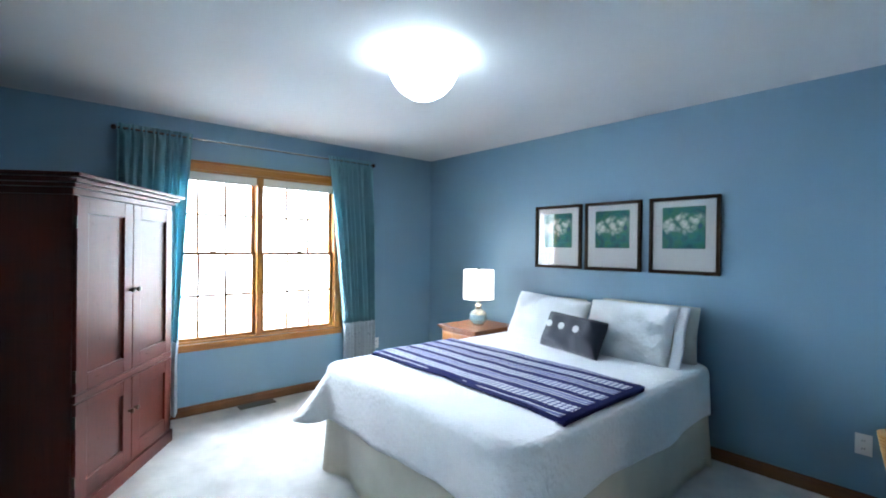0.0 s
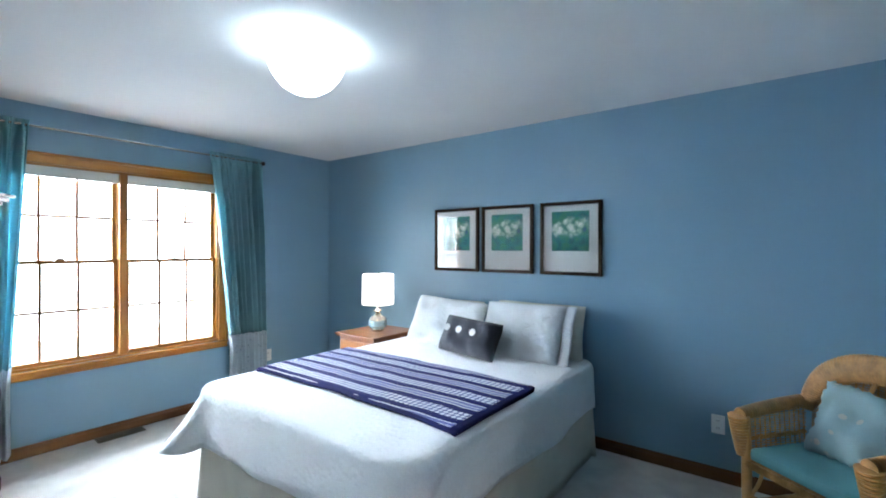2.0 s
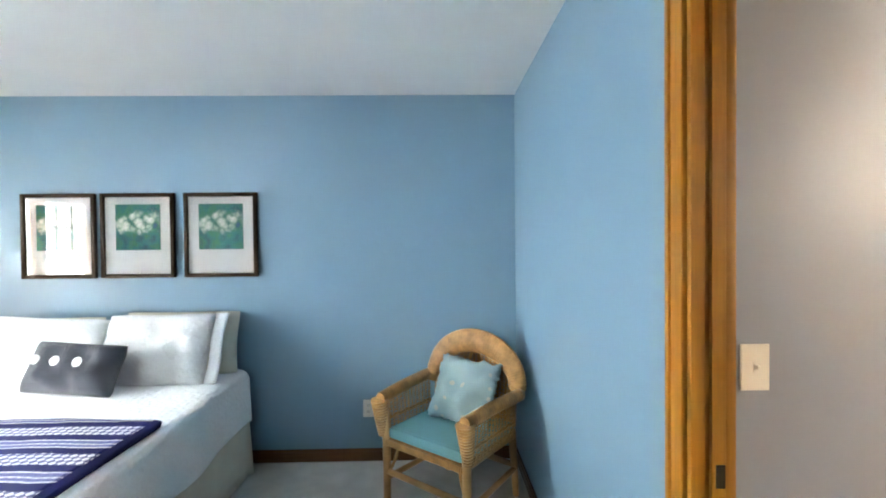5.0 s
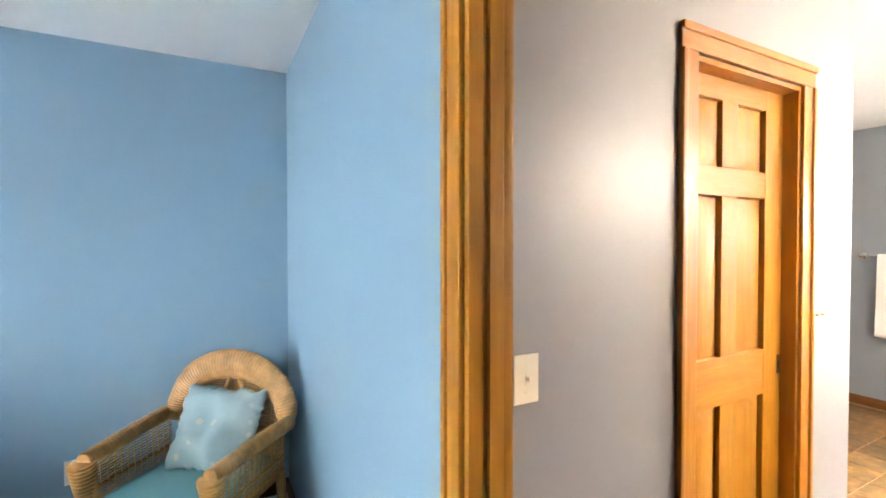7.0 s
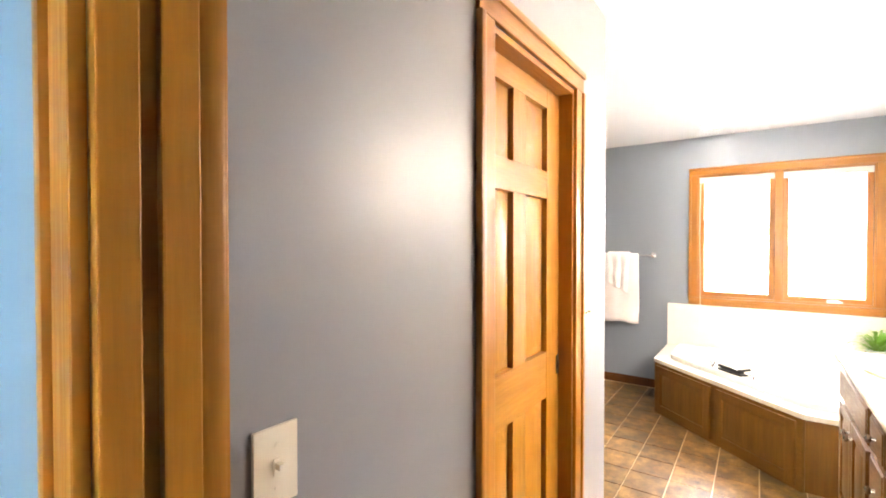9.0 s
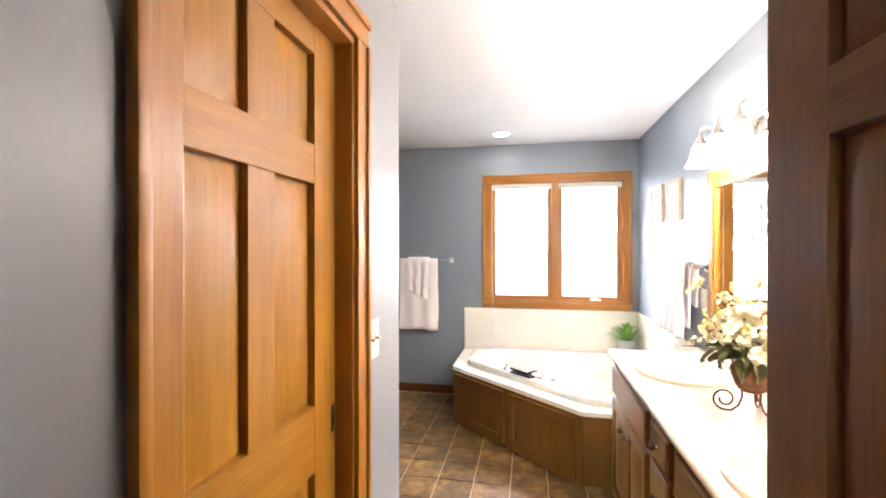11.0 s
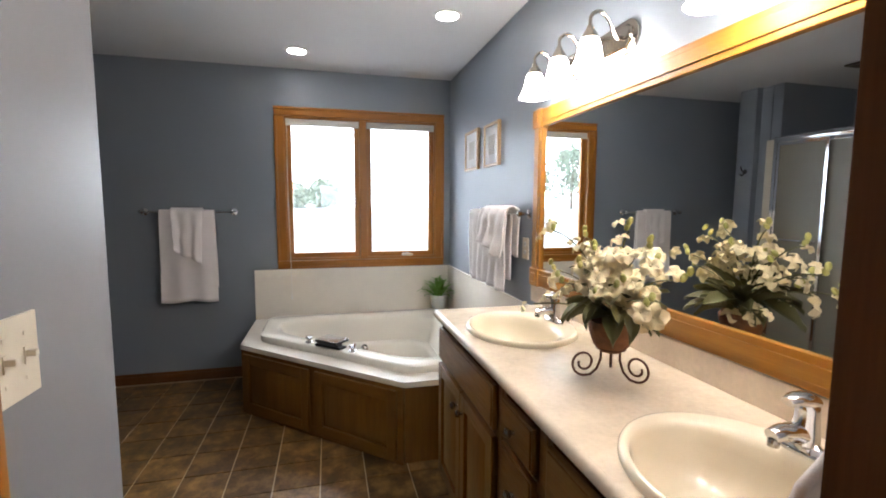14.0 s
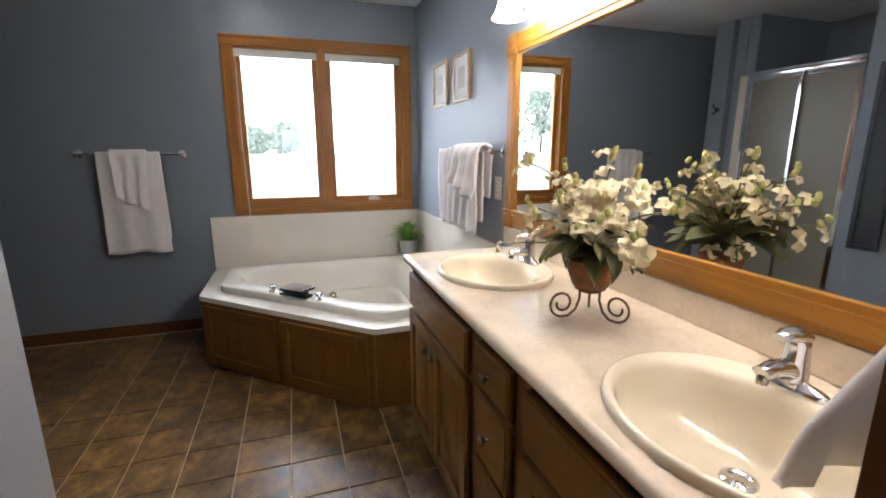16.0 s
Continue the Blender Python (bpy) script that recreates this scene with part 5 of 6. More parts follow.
    fr = part("face_frame", sidey() if s > 0 else boxes((0, ln, 0.001, 0.02, 0, 0.431)), CAB["x"], skirt)
    w = ln / 2 - 0.03
    for k in range(2):
        place = pose(0.035 + k * (w + 0.020), -0.041, 0.026) if s > 0 else pose(0.035 + k * (w + 0.020) + w - 0.03, 0.0415, 0.026, 0, 0, 180)
        front(root, "access_panel", 0, 0, 0, w - 0.03, 0.385, CAB, "raised oak access panel", fw=0.06).matrix_basis = m @ place
    bm = bmesh.new()
    prism(bm, [sk[0], sk[1], tuple(Vector(sk[1]) + Vector((0.02, -0.02))), tuple(Vector(sk[0]) + Vector((0, -0.02)))], 0, 0.431)
    part("side_panel", bm, CAB["z"], root)
    bm = bmesh.new()
    prism(bm, [sk[2], sk[3], tuple(Vector(sk[3]) + Vector((0.02, 0))), tuple(Vector(sk[2]) + Vector((0.02, 0.0)))], 0, 0.431)
    part("side_panel", bm, CAB["z"], root)
    return root


bathtub()
sp = tagged(new("tub_splash"), "cultured marble splash panels round the tub", "backsplash", kind="structure")
part("panel", boxes((XE - 0.016, XE, YM + 0.017, -1.705, 0.4635, 0.868), bev=0.004), MARBLE, sp)
part("panel", boxes((3.075, XE, YM, YM + 0.016, 0.4635, 0.868), bev=0.004), MARBLE, sp)


def potted_plant():
    root = thing("potted_plant", "small green grassy plant in a grey ceramic pot", "plant", pose(4.655, -3.205, 0.5105) @ Matrix.Diagonal((1.35, 1.35, 1.2, 1)))
    bm = bmesh.new()
    lathe(bm, [(0, 0), (0.040, 0), (0.046, 0.01), (0.054, 0.095), (0.050, 0.097), (0.046, 0.085), (0, 0.085)], 26)
    part("pot", bm, CERAMIC, root)
    rnd = random.Random(5)
    blade = bmesh.new()
    def f(u, v):
        w = 0.0075 * math.sin(math.pi * min(1, 0.12 + 0.88 * u)) ** 0.8 * (1 - u * 0.3)
        return (0.16 * u * (1 - 0.25 * u), (v - 0.5) * 2 * w, 0.20 * u - 0.13 * u * u + 0.004 * abs(v - 0.5))
    sheet(blade, 7, 2, f)
    me = mesh_of("blade", blade, GRASSY, 80)
    for k in range(96):
        s = rnd.uniform(0.7, 1.1)
        part("blade", me, GRASSY, root, "", pose(rnd.uniform(-0.02, 0.02), rnd.uniform(-0.02, 0.02), 0.083, 0, rnd.uniform(-48, 30), rnd.uniform(0, 360)) @ Matrix.Diagonal((s, s, s, 1)))
    return root


potted_plant()


def vanity():
    x0, x1, yf = 1.303, 2.952, -2.832
    root = thing("vanity", "brown-stained oak double-sink vanity cabinet", "cabinet")
    for a in ((x0, x0 + 0.018), (1.893, 1.911), (2.182, 2.200), (x1 - 0.018, x1)):
        part("side", boxes((*a, YM + 0.002, yf + 0.021, 0.10, 0.864), bev=0.002), CAB["z"], root)
    part("bottom", boxes((x0 + 0.018, x1 - 0.018, YM + 0.002, yf + 0.019, 0.1005, 0.118)), CAB["x"], root)
    part("face_frame", boxes((x0 + 0.018, x1 - 0.018, yf, yf + 0.020, 0.836, 0.864), (x0 + 0.018, x1 - 0.018, yf, yf + 0.020, 0.650, 0.682),
                             (x0 + 0.018, x1 - 0.018, yf, yf + 0.020, 0.1185, 0.124), (1.866, 1.934, yf, yf + 0.0195, 0.124, 0.836), (2.156, 2.224, yf, yf + 0.0195, 0.124, 0.836)), CAB["x"], root)
    part("back", boxes((x0 + 0.018, x1 - 0.018, YM + 0.002, YM + 0.008, 0.1185, 0.70)), CAB["x"], root)
    part("toe_kick", boxes((x0, x1 - 0.01, yf - 0.09, yf - 0.07, 0.0, 0.0995)), CAB["x"], root)
    def fr(name, xa, xb, za, zb, knobs=(), slab=False):
        # the cabinet's face looks to +y: turn each front half round
        d = front(root, name, 0, 0, 0, xb - xa, zb - za, CAB, "", knobs, NICKEL, slab=slab)
        d.matrix_basis = pose(xb, yf + 0.0415, za, 0, 0, 180)
    fr("false_drawer", 2.228, 2.942, 0.676, 0.824, slab=True)
    w = (0.714 - 0.006) / 2
    fr("door", 2.228, 2.228 + w, 0.125, 0.655, [(0.035, 0.46)])
    fr("door", 2.942 - w, 2.942, 0.125, 0.655, [(w - 0.035, 0.46)])
    for za, zb in ((0.700, 0.824), (0.472, 0.680), (0.262, 0.452), (0.125, 0.242)):
        fr("drawer", 1.940, 2.160, za, zb, [(0.110, (zb - za) / 2)], slab=True)
    fr("false_drawer", 1.325, 1.866, 0.676, 0.824, slab=True)
    fr("door", 1.325, 1.592, 0.125, 0.655, [(0.035, 0.46)])
    fr("door", 1.598, 1.865, 0.125, 0.655, [(0.232, 0.46)])
    return root


vanity()
SINKS = [(2.560, -3.032), (1.534, -3.026)]
SA, SB = 0.250, 0.213


def countertop():
    """A laminate top with two oval cut-outs, a rolled front edge and a back splash."""
    root = thing("countertop", "cream mottled laminate countertop with a rolled front edge", "countertop")
    x0, x1, y0, y1 = 1.288, 2.962, -2.788, YM + 0.002
    bm = bmesh.new()
    zt, zb = 0.902, 0.866
    n = 48
    cells = [(x0, 2.08, SINKS[1]), (2.08, x1, SINKS[0])]
    for z in (zt,):
        for a, b, (cx, cy) in cells:
            outer, inner = [], []
            for k in range(n):
                t = 2 * math.pi * k / n
                c, s = math.cos(t), math.sin(t)
                inner.append(bm.verts.new((cx + (SA - 0.02) * c, cy + (SB - 0.02) * s, z)))
                q = min(((b - cx) / c if c > 1e-6 else (a - cx) / c if c < -1e-6 else 9), ((y0 - cy) / s if s > 1e-6 else (y1 - cy) / s if s < -1e-6 else 9))
                outer.append(bm.verts.new((cx + q * c, cy + q * s, z)))
            for k in range(n):
                j = (k + 1) % n
                bm.faces.new((outer[k], outer[j], inner[j], inner[k]))
            for qx in (a, b):
                for qy in (y0, y1):
                    t = math.atan2(qy - cy, qx - cx) % (2 * math.pi)
                    k = int(t / (2 * math.pi) * n) % n
                    bm.faces.new((outer[k], bm.verts.new((qx, qy, z)), outer[(k + 1) % n]))
    bmesh.ops.remove_doubles(bm, verts=bm.verts, dist=0.0006)
    ob = part("slab", bm, LAM, root, sharp=50)
    for p in ob.data.polygons:
        p.use_smooth = False
    md = ob.modifiers.new("thickness", "SOLIDIFY")
    md.thickness, md.offset = 0.036, -1
    bm = bmesh.new()
    prof = [(y0, zt - 0.0005), (y0 + 0.008, zt - 0.002), (y0 + 0.015, zt - 0.009), (y0 + 0.017, zt - 0.018), (y0 + 0.014, zt - 0.030), (y0 + 0.006, zt - 0.038), (y0 - 0.004, zt - 0.040), (y0 - 0.004, zt - 0.0005)]
    a = [bm.verts.new((x0, y, z)) for y, z in prof]
    b = [bm.verts.new((x1, y, z)) for y, z in prof]
    for i in range(len(prof)):
        j = (i + 1) % len(prof)
        bm.faces.new((a[i], a[j], b[j], b[i]))
    bm.faces.new(a)
    bm.faces.new(b)
    part("rolled_edge", bm, LAM, root, sharp=50)
    part("end_edge", boxes((x1 - 0.0005, x1 + 0.003, y1, y0 + 0.01, zb, zt - 0.0006), bev=0.001), LAM, root)
    part("backsplash", boxes((x0, 3.06, YM + 0.001, YM + 0.020, 0.9025, 0.990), bev=0.004), LAM, root, "low laminate backsplash")
    return root


countertop()


def sink(cx, cy):
    root = thing("sink", "glossy bisque oval drop-in sink", "sink", pose(cx, cy, 0.9025), "vanity sinks")
    # share of the outline, height, and how far the ring is set forward of the faucet ledge
    prof = [(1.0, 0.0, 0), (1.0, 0.009, 0), (0.985, 0.016, 0), (0.955, 0.019, 0), (0.92, 0.017, 0.002), (0.885, 0.013, 0.007), (0.855, 0.008, 0.012), (0.83, -0.004, 0.016), (0.80, -0.028, 0.019),
            (0.74, -0.065, 0.020), (0.61, -0.093, 0.018), (0.42, -0.108, 0.008), (0.22, -0.114, -0.008), (0.10, -0.116, -0.012)]
    bm = bmesh.new()
    def f(u, v):
        s, z, dy = prof[min(len(prof) - 1, round(v * (len(prof) - 1)))]
        t = 2 * math.pi * u
        back = 1 - (0.16 * max(0.0, -math.sin(t)) if 0.5 < s < 0.9 else 0)
        return (SA * s * math.cos(t), SB * s * math.sin(t) * back + dy, z)
    sheet(bm, 64, len(prof) - 1, f, wrap=True)
    part("bowl", bm, BISQUE, root, sharp=80)
    bm = bmesh.new()
    lathe(bm, [(0, 0.004), (0.010, 0.0045), (0.012, 0.002), (0.020, 0.002), (0.024, 0.005), (0.030, 0.003), (0.032, -0.002), (0, -0.002)], 24)
    part("drain", bm, CHROME, root, "chrome drain", pose(0, -0.012, -0.115))
    return root


def faucet(cx, cy):
    root = thing("faucet", "chrome single-lever basin faucet", "faucet", pose(cx, cy, 0.9165) @ Matrix.Diagonal((0.86, 0.86, 0.80, 1)), "vanity faucets")
    bm = bmesh.new()
    lathe(bm, [(0, 0), (0.085, 0), (0.085, 0.006), (0.074, 0.015), (0.040, 0.024), (0.026, 0.034), (0, 0.036)], 28, squash=0.36)
    part("base", bm, CHROME, root)
    bm = bmesh.new()
    tube(bm, [(0, 0.0, 0.022), (0, -0.002, 0.050), (0, -0.006, 0.085), (0, -0.004, 0.112), (0, 0.004, 0.126)], [0.032, 0.029, 0.024, 0.024, 0.016], 18)
    part("body", bm, CHROME, root)
    bm = bmesh.new()
    tube(bm, [(0, 0.004, 0.040), (0, 0.035, 0.052), (0, 0.070, 0.056), (0, 0.095, 0.050)], [0.026, 0.024, 0.020, 0.017], 16)
    part("spout", bm, CHROME, root)
    bm = bmesh.new()
    lathe(bm, [(0, 0), (0.012, 0), (0.0125, 0.014), (0.010, 0.018), (0, 0.018)], 14)
    part("aerator", bm, NICKEL, root, "", pose(0, 0.088, 0.024))
    bm = bmesh.new()
    tube(bm, [(0, -0.020, 0.122), (0, 0.008, 0.133), (0, 0.035, 0.136), (0, 0.058, 0.131)], [0.017, 0.020, 0.016, 0.011], 12)
    bmesh.ops.transform(bm, matrix=Matrix.Diagonal((1.25, 1, 1, 1)), verts=bm.verts)
    part("lever", bm, CHROME, root)
    return root


for cx, cy in SINKS:
    sink(cx, cy)
    faucet(cx + 0.045, cy - 0.172)


def wall_mirror():
    root = thing("wall_mirror", "wide wall mirror in an oak frame", "mirror")
    x0, x1, z0, z1, w = 1.290, 3.055, 0.993, 1.862, 0.082
    part("glass", boxes((x0 + w - 0.01, x1 - w + 0.01, YM + 0.001, YM + 0.008, z0 + w - 0.01, z1 - w + 0.01)), MIRROR, root, "clear silvered glass")
    for a in ((x0, x0 + w), (x1 - w, x1)):
        bm = boxes((*a, YM + 0.001, YM + 0.022, z0, z1), bev=0.003)
        quad_box(bm, a[0] + 0.02, a[1] - 0.02, YM + 0.0218, YM + 0.027, z0 + 0.02, z1 - 0.02, bev=0.002)
        part("frame_side", bm, DOOR_OAK["z"], root)
    for a in ((z0, z0 + w), (z1 - w, z1)):
        bm = boxes((x0 + w, x1 - w, YM + 0.001, YM + 0.021, *a), bev=0.003)
        quad_box(bm, x0 + w - 0.06, x1 - w + 0.06, YM + 0.0208, YM + 0.026, a[0] + 0.02, a[1] - 0.02, bev=0.002)
        part("frame_rail", bm, DOOR_OAK["x"], root)
    for xa in (x0 - 0.004, x1 - w - 0.004):
        for za in (z0 - 0.003, z1 - w - 0.003):
            bm = boxes((xa, xa + w + 0.008, YM + 0.001, YM + 0.031, za, za + w + 0.006), bev=0.003)
            quad_box(bm, xa + 0.022, xa + w - 0.014, YM + 0.0308, YM + 0.036, za + 0.022, za + w - 0.016, bev=0.004)
            part("corner_block", bm, DOOR_OAK["z"], root)
    return root


wall_mirror()


def vanity_light(cx):
    root = thing("vanity_light", "lit nickel bath bar with three frosted bell shades", "wall light", pose(cx, YM, 1.985), "vanity lights")
    L = 0.28
    bm = bmesh.new()
    # a stadium back plate, bevelled forward
    def stad(r, y):
        out = []
        for k in range(20):
            t = -math.pi / 2 + math.pi * k / 19
            out.append((L - 0.055 + r * math.cos(t), y, r * math.sin(t)))
        for k in range(20):
            t = math.pi / 2 + math.pi * k / 19
            out.append((-L + 0.055 + r * math.cos(t), y, r * math.sin(t)))
        return out
    rows = [stad(0.058, 0.001), stad(0.058, 0.010), stad(0.050, 0.016), stad(0.040, 0.018), stad(0.036, 0.026)]
    vs = [[bm.verts.new(p) for p in r] for r in rows]
    for a, b in zip(vs, vs[1:]):
        for i in range(40):
            j = (i + 1) % 40
            bm.faces.new((a[i], a[j], b[j], b[i]))
    bm.faces.new(vs[-1])
    part("back_plate", bm, NICKEL, root, "polished stadium back plate")
    for dx in (-0.215, 0.0, 0.215):
        bm = bmesh.new()
        tube(bm, arc(18, lambda u: (dx, 0.022 + 0.128 * min(1, u * 1.15) + 0.0, 0.0 - 0.030 * math.sin(u * math.pi * 0.5) * (1 - u) + 0.088 * math.sin(min(1, max(0, (u - 0.15) / 0.85)) * math.pi * 0.90) ** 1.0)), 0.0065, 8)
        part("arm", bm, NICKEL, root, "curled nickel arm")
        bm = bmesh.new()
        lathe(bm, [(0, 0.045), (0.010, 0.042), (0.014, 0.030), (0.026, 0.012), (0.032, -0.004), (0, -0.004)], 18)
        part("holder", bm, NICKEL, root, "", pose(dx, 0.150, -0.014))
        bm = bmesh.new()
        lathe(bm, [(0.030, 0.0), (0.036, -0.012), (0.041, -0.040), (0.048, -0.068), (0.062, -0.092), (0.066, -0.097), (0.063, -0.097), (0.058, -0.090), (0.044, -0.066), (0.037, -0.040), (0.032, -0.012), (0.026, 0.0)], 26)
        part("shade", bm, VANSHADE, root, "glowing frosted bell shade", pose(dx, 0.150, -0.020))
    return root


vanity_light(2.585)
vanity_light(1.630)


def recessed_light(x, y):
    root = thing("recessed_light", "lit recessed ceiling light with a white trim ring", "ceiling light", pose(x, y, H2), "recessed lights")
    bm = bmesh.new()
    lathe(bm, [(0.062, 0.0), (0.085, 0.0), (0.083, -0.005), (0.066, -0.006), (0.062, -0.001), (0.062, 0.0)], 32)
    part("trim_ring", bm, WHITEP, root)
    bm = bmesh.new()
    lathe(bm, [(0, -0.0035), (0.062, -0.0035), (0.062, -0.0015), (0, -0.0015)], 28)
    part("lens", bm, CANLITE, root, "glowing lens")
    return root


recessed_light(4.33, -2.10)
recessed_light(3.50, -2.97)


def towel_bar(name, m, length, label):
    """A bar whose wall is y = 0, room at -y, x from 0 to length."""
    root = thing(name, label, "towel bar", m)
    for x in (0.0, length):
        bm = bmesh.new()
        lathe(bm, [(0, 0), (0.028, 0), (0.028, 0.006), (0.020, 0.012), (0.010, 0.018), (0.010, 0.045), (0.017, 0.052), (0.017, 0.072), (0.010, 0.078), (0, 0.079)], 20)
        part("post", bm, CHROME, root, "", pose(x, 0, 0, 90, 0, 0))
    bm = bmesh.new()
    tube(bm, [(0, -0.062, 0), (length, -0.062, 0)], 0.007, 10)
    part("rod", bm, CHROME, root)
    return root


def towel(name, m, x0, x1, zb, label, off=0.0, taper=0.0, seed=0, back=None, skew=0.0, fold=0.0, waves=5, diag=0.0):
    """A folded towel over a bar at y = -0.062, z = 0."""
    bm = bmesh.new()
    r = 0.012 + off
    back = zb * 0.85 if back is None else back
    def f(u, v):
        x = x0 + (x1 - x0) * u
        s = v * 2 - 1
        if abs(s) < 0.08:
            a = s / 0.08 * math.pi / 2
            y, z, k = -0.062 - r * math.sin(-a) * -1, r * math.cos(a), 0
            y = -0.062 + r * math.sin(a)
        else:
            k = (abs(s) - 0.08) / 0.92
            y = -0.062 + (r if s > 0 else -r) * (1.0 + 0.3 * k) + (0.010 if s < 0 else 0.004) * noise.noise(Vector((x * 7 + seed, k * 2.5, s)))
            z = (back if s > 0 else zb) * k * (1 + diag * (u - 0.5)) + 0.006 * math.sin(u * 9 + seed) * k
            rip = math.sin(u * 2 * math.pi * waves + seed + 1.1 * noise.noise(Vector((u * 3, k * 1.5, seed))))
            if s < 0:
                y -= fold * (0.35 + 0.65 * k) * (0.8 + rip)
        xm = (x0 + x1) / 2
        x = xm + (x - xm) * (1 - taper * k) + skew * k
        x += 0.006 * noise.noise(Vector((seed, k * 4, u * 3)))
        return (x, min(y, -0.006), z)
    sheet(bm, 44, 44, f)
    ob = solo(name, bm, TERRY, label, "towel", m)
    return thick(ob, 0.011)


me_ = pose(XE, -0.946, 1.337, 0, 0, -90)
towel_bar("towel_bar", me_, 0.625, "chrome towel bar on the wall beside the tub")
towel("bath_towel", me_, 0.118, 0.495, -0.69, "white folded bath towel on a chrome bar", seed=3, fold=0.009, waves=2.2, taper=-0.05)
towel("hand_towel", me_, 0.200, 0.415, -0.345, "white hand towel folded over a bath towel", 0.016, 0.14, 8, -0.28, fold=0.009, waves=2.3, diag=0.28)
ms = pose(3.93, YM, 1.352, 0, 0, 180)
towel_bar("towel_bar", ms, 0.80, "chrome towel bar on the wall near the mirror")
towel("bath_towel", ms, 0.03, 0.66, -0.44, "white bath towel draped over a chrome bar", 0.004, 0.06, 15, fold=0.013, waves=5.5)
towel("hand_towel", ms, 0.30, 0.72, -0.20, "white hand towel bunched over a bath towel", 0.028, 0.06, 22, -0.2, -0.05, fold=0.016, waves=3.4, diag=0.45)
mr = pose(1.286, -2.78, 1.36, 0, 0, 90)
ring = thing("towel_ring", "chrome towel ring on the wall beside the vanity", "towel ring", mr)
bm = bmesh.new()
lathe(bm, [(0, 0), (0.026, 0), (0.026, 0.006), (0.010, 0.014), (0.010, 0.040), (0.015, 0.046), (0, 0.050)], 18)
part("post", bm, CHROME, ring, "", pose(-0.28, 0, -0.05, 90, 0, 0))
bm = bmesh.new()
tube(bm, arc(29, lambda u: (-0.28 + 0.075 * math.cos(u * 2 * math.pi), -0.044, -0.125 + 0.075 * math.sin(u * 2 * math.pi)))[:-1], 0.005, 7, closed=True)
part("hoop", bm, CHROME, ring)
bm = bmesh.new()


def hung(u, v):
    k = v
    w = 0.05 + 0.10 * min(1, k * 1.6)
    x = -0.28 + (2 * u - 1) * w
    y = -0.046 - 0.026 * math.sin(u * math.pi) - 0.022 * k * abs(math.sin(u * 7.5)) - 0.045 * k
    return (x, y, -0.19 + 0.008 * math.cos(u * 6) - 0.255 * k)


sheet(bm, 30, 16, hung)
thick(solo("hand_towel", bm, TERRY, "white hand towel hanging from a chrome ring", "towel", mr), 0.014)


def small_picture(x, z, w, h, label):
    root = thing("framed_picture", label, "picture", pose(x, YM, z, 0, 0, 180), "small bathroom pictures")
    t = 0.018
    for a in ((-w / 2, -w / 2 + t), (w / 2 - t, w / 2)):
        part("frame_side", boxes((*a, -0.022, 0, -h / 2, h / 2), bev=0.002), ASH["z"], root)
    for a in ((-h / 2, -h / 2 + t), (h / 2 - t, h / 2)):
        part("frame_rail", boxes((-w / 2 + t, w / 2 - t, -0.0218, 0, *a), bev=0.002), ASH["x"], root)
    part("mat_board", boxes((-w / 2 + t, w / 2 - t, -0.012, -0.001, -h / 2 + t, h / 2 - t)), MATBOARD, root)
    part("print", boxes((-w * 0.2, w * 0.2, -0.0135, -0.0122, -h * 0.22, h * 0.22)), BLIND, root, "pale faded print")
    return root


small_picture(4.115, 1.795, 0.30, 0.285, "small pale print in a light wood frame")
small_picture(3.700, 1.785, 0.27, 0.275, "small pale print in a light wood frame")


def shower():
    root = thing("shower_enclosure", "framed sliding shower doors with obscure glass", "shower")
    y = -0.575
    part("head_rail", boxes((3.203, 4.057, y - 0.03, y + 0.03, 1.945, 1.995), bev=0.006), CHROME, root)
    part("sill_rail", boxes((3.203, 4.057, y - 0.03, y + 0.03, 0.0905, 0.120), bev=0.004), CHROME, root)
    for x in (3.203, 4.027):
        part("side_rail", boxes((x, x + 0.03, y - 0.028, y + 0.028, 0.1205, 1.9445), bev=0.003), CHROME, root)
    for x0, x1, yy in ((3.235, 3.66, y + 0.013), (3.61, 4.025, y - 0.013)):
        d = tagged(new("sliding_door"), "grey obscure glass door")
        d.parent = root
        part("pane", boxes((x0 + 0.02, x1 - 0.02, yy - 0.003, yy + 0.003, 0.145, 1.92)), SHOWER, d)
        for a in ((x0, x0 + 0.022), (x1 - 0.022, x1)):
            part("stile", boxes((*a, yy - 0.010, yy + 0.010, 0.122, 1.943), bev=0.002), CHROME, d)
        for a in ((0.122, 0.147), (1.918, 1.943)):
            part("rail", boxes((x0 + 0.022, x1 - 0.022, yy - 0.0098, yy + 0.0098, *a), bev=0.002), CHROME, d)
    bm = bmesh.new()
    tube(bm, [(3.64, y - 0.05, 1.12), (4.0, y - 0.05, 1.12)], 0.008, 8)
    for x in (3.65, 3.99):
        tube(bm, [(x, y - 0.02, 1.12), (x, y - 0.05, 1.12)], 0.007, 6)
    part("bar", bm, CHROME, root, "chrome door bar")
    return root


shower()
hk = thing("robe_hook", "dark bronze double robe hook", "hook", pose(4.32, -0.6, 1.72))
bm = bmesh.new()
lathe(bm, [(0, 0), (0.022, 0), (0.022, 0.006), (0.008, 0.012), (0, 0.012)], 16)
part("rose", bm, BLACK, hk, "", pose(0, 0, 0, 90, 0, 0))
bm = bmesh.new()
tube(bm, [(0, -0.01, 0), (0, -0.04, 0.01), (0, -0.055, 0.05)], 0.006, 7)
tube(bm, [(0, -0.01, -0.01), (0, -0.035, -0.04), (0, -0.055, -0.025)], 0.006, 7)
part("prong", bm, BLACK, hk)
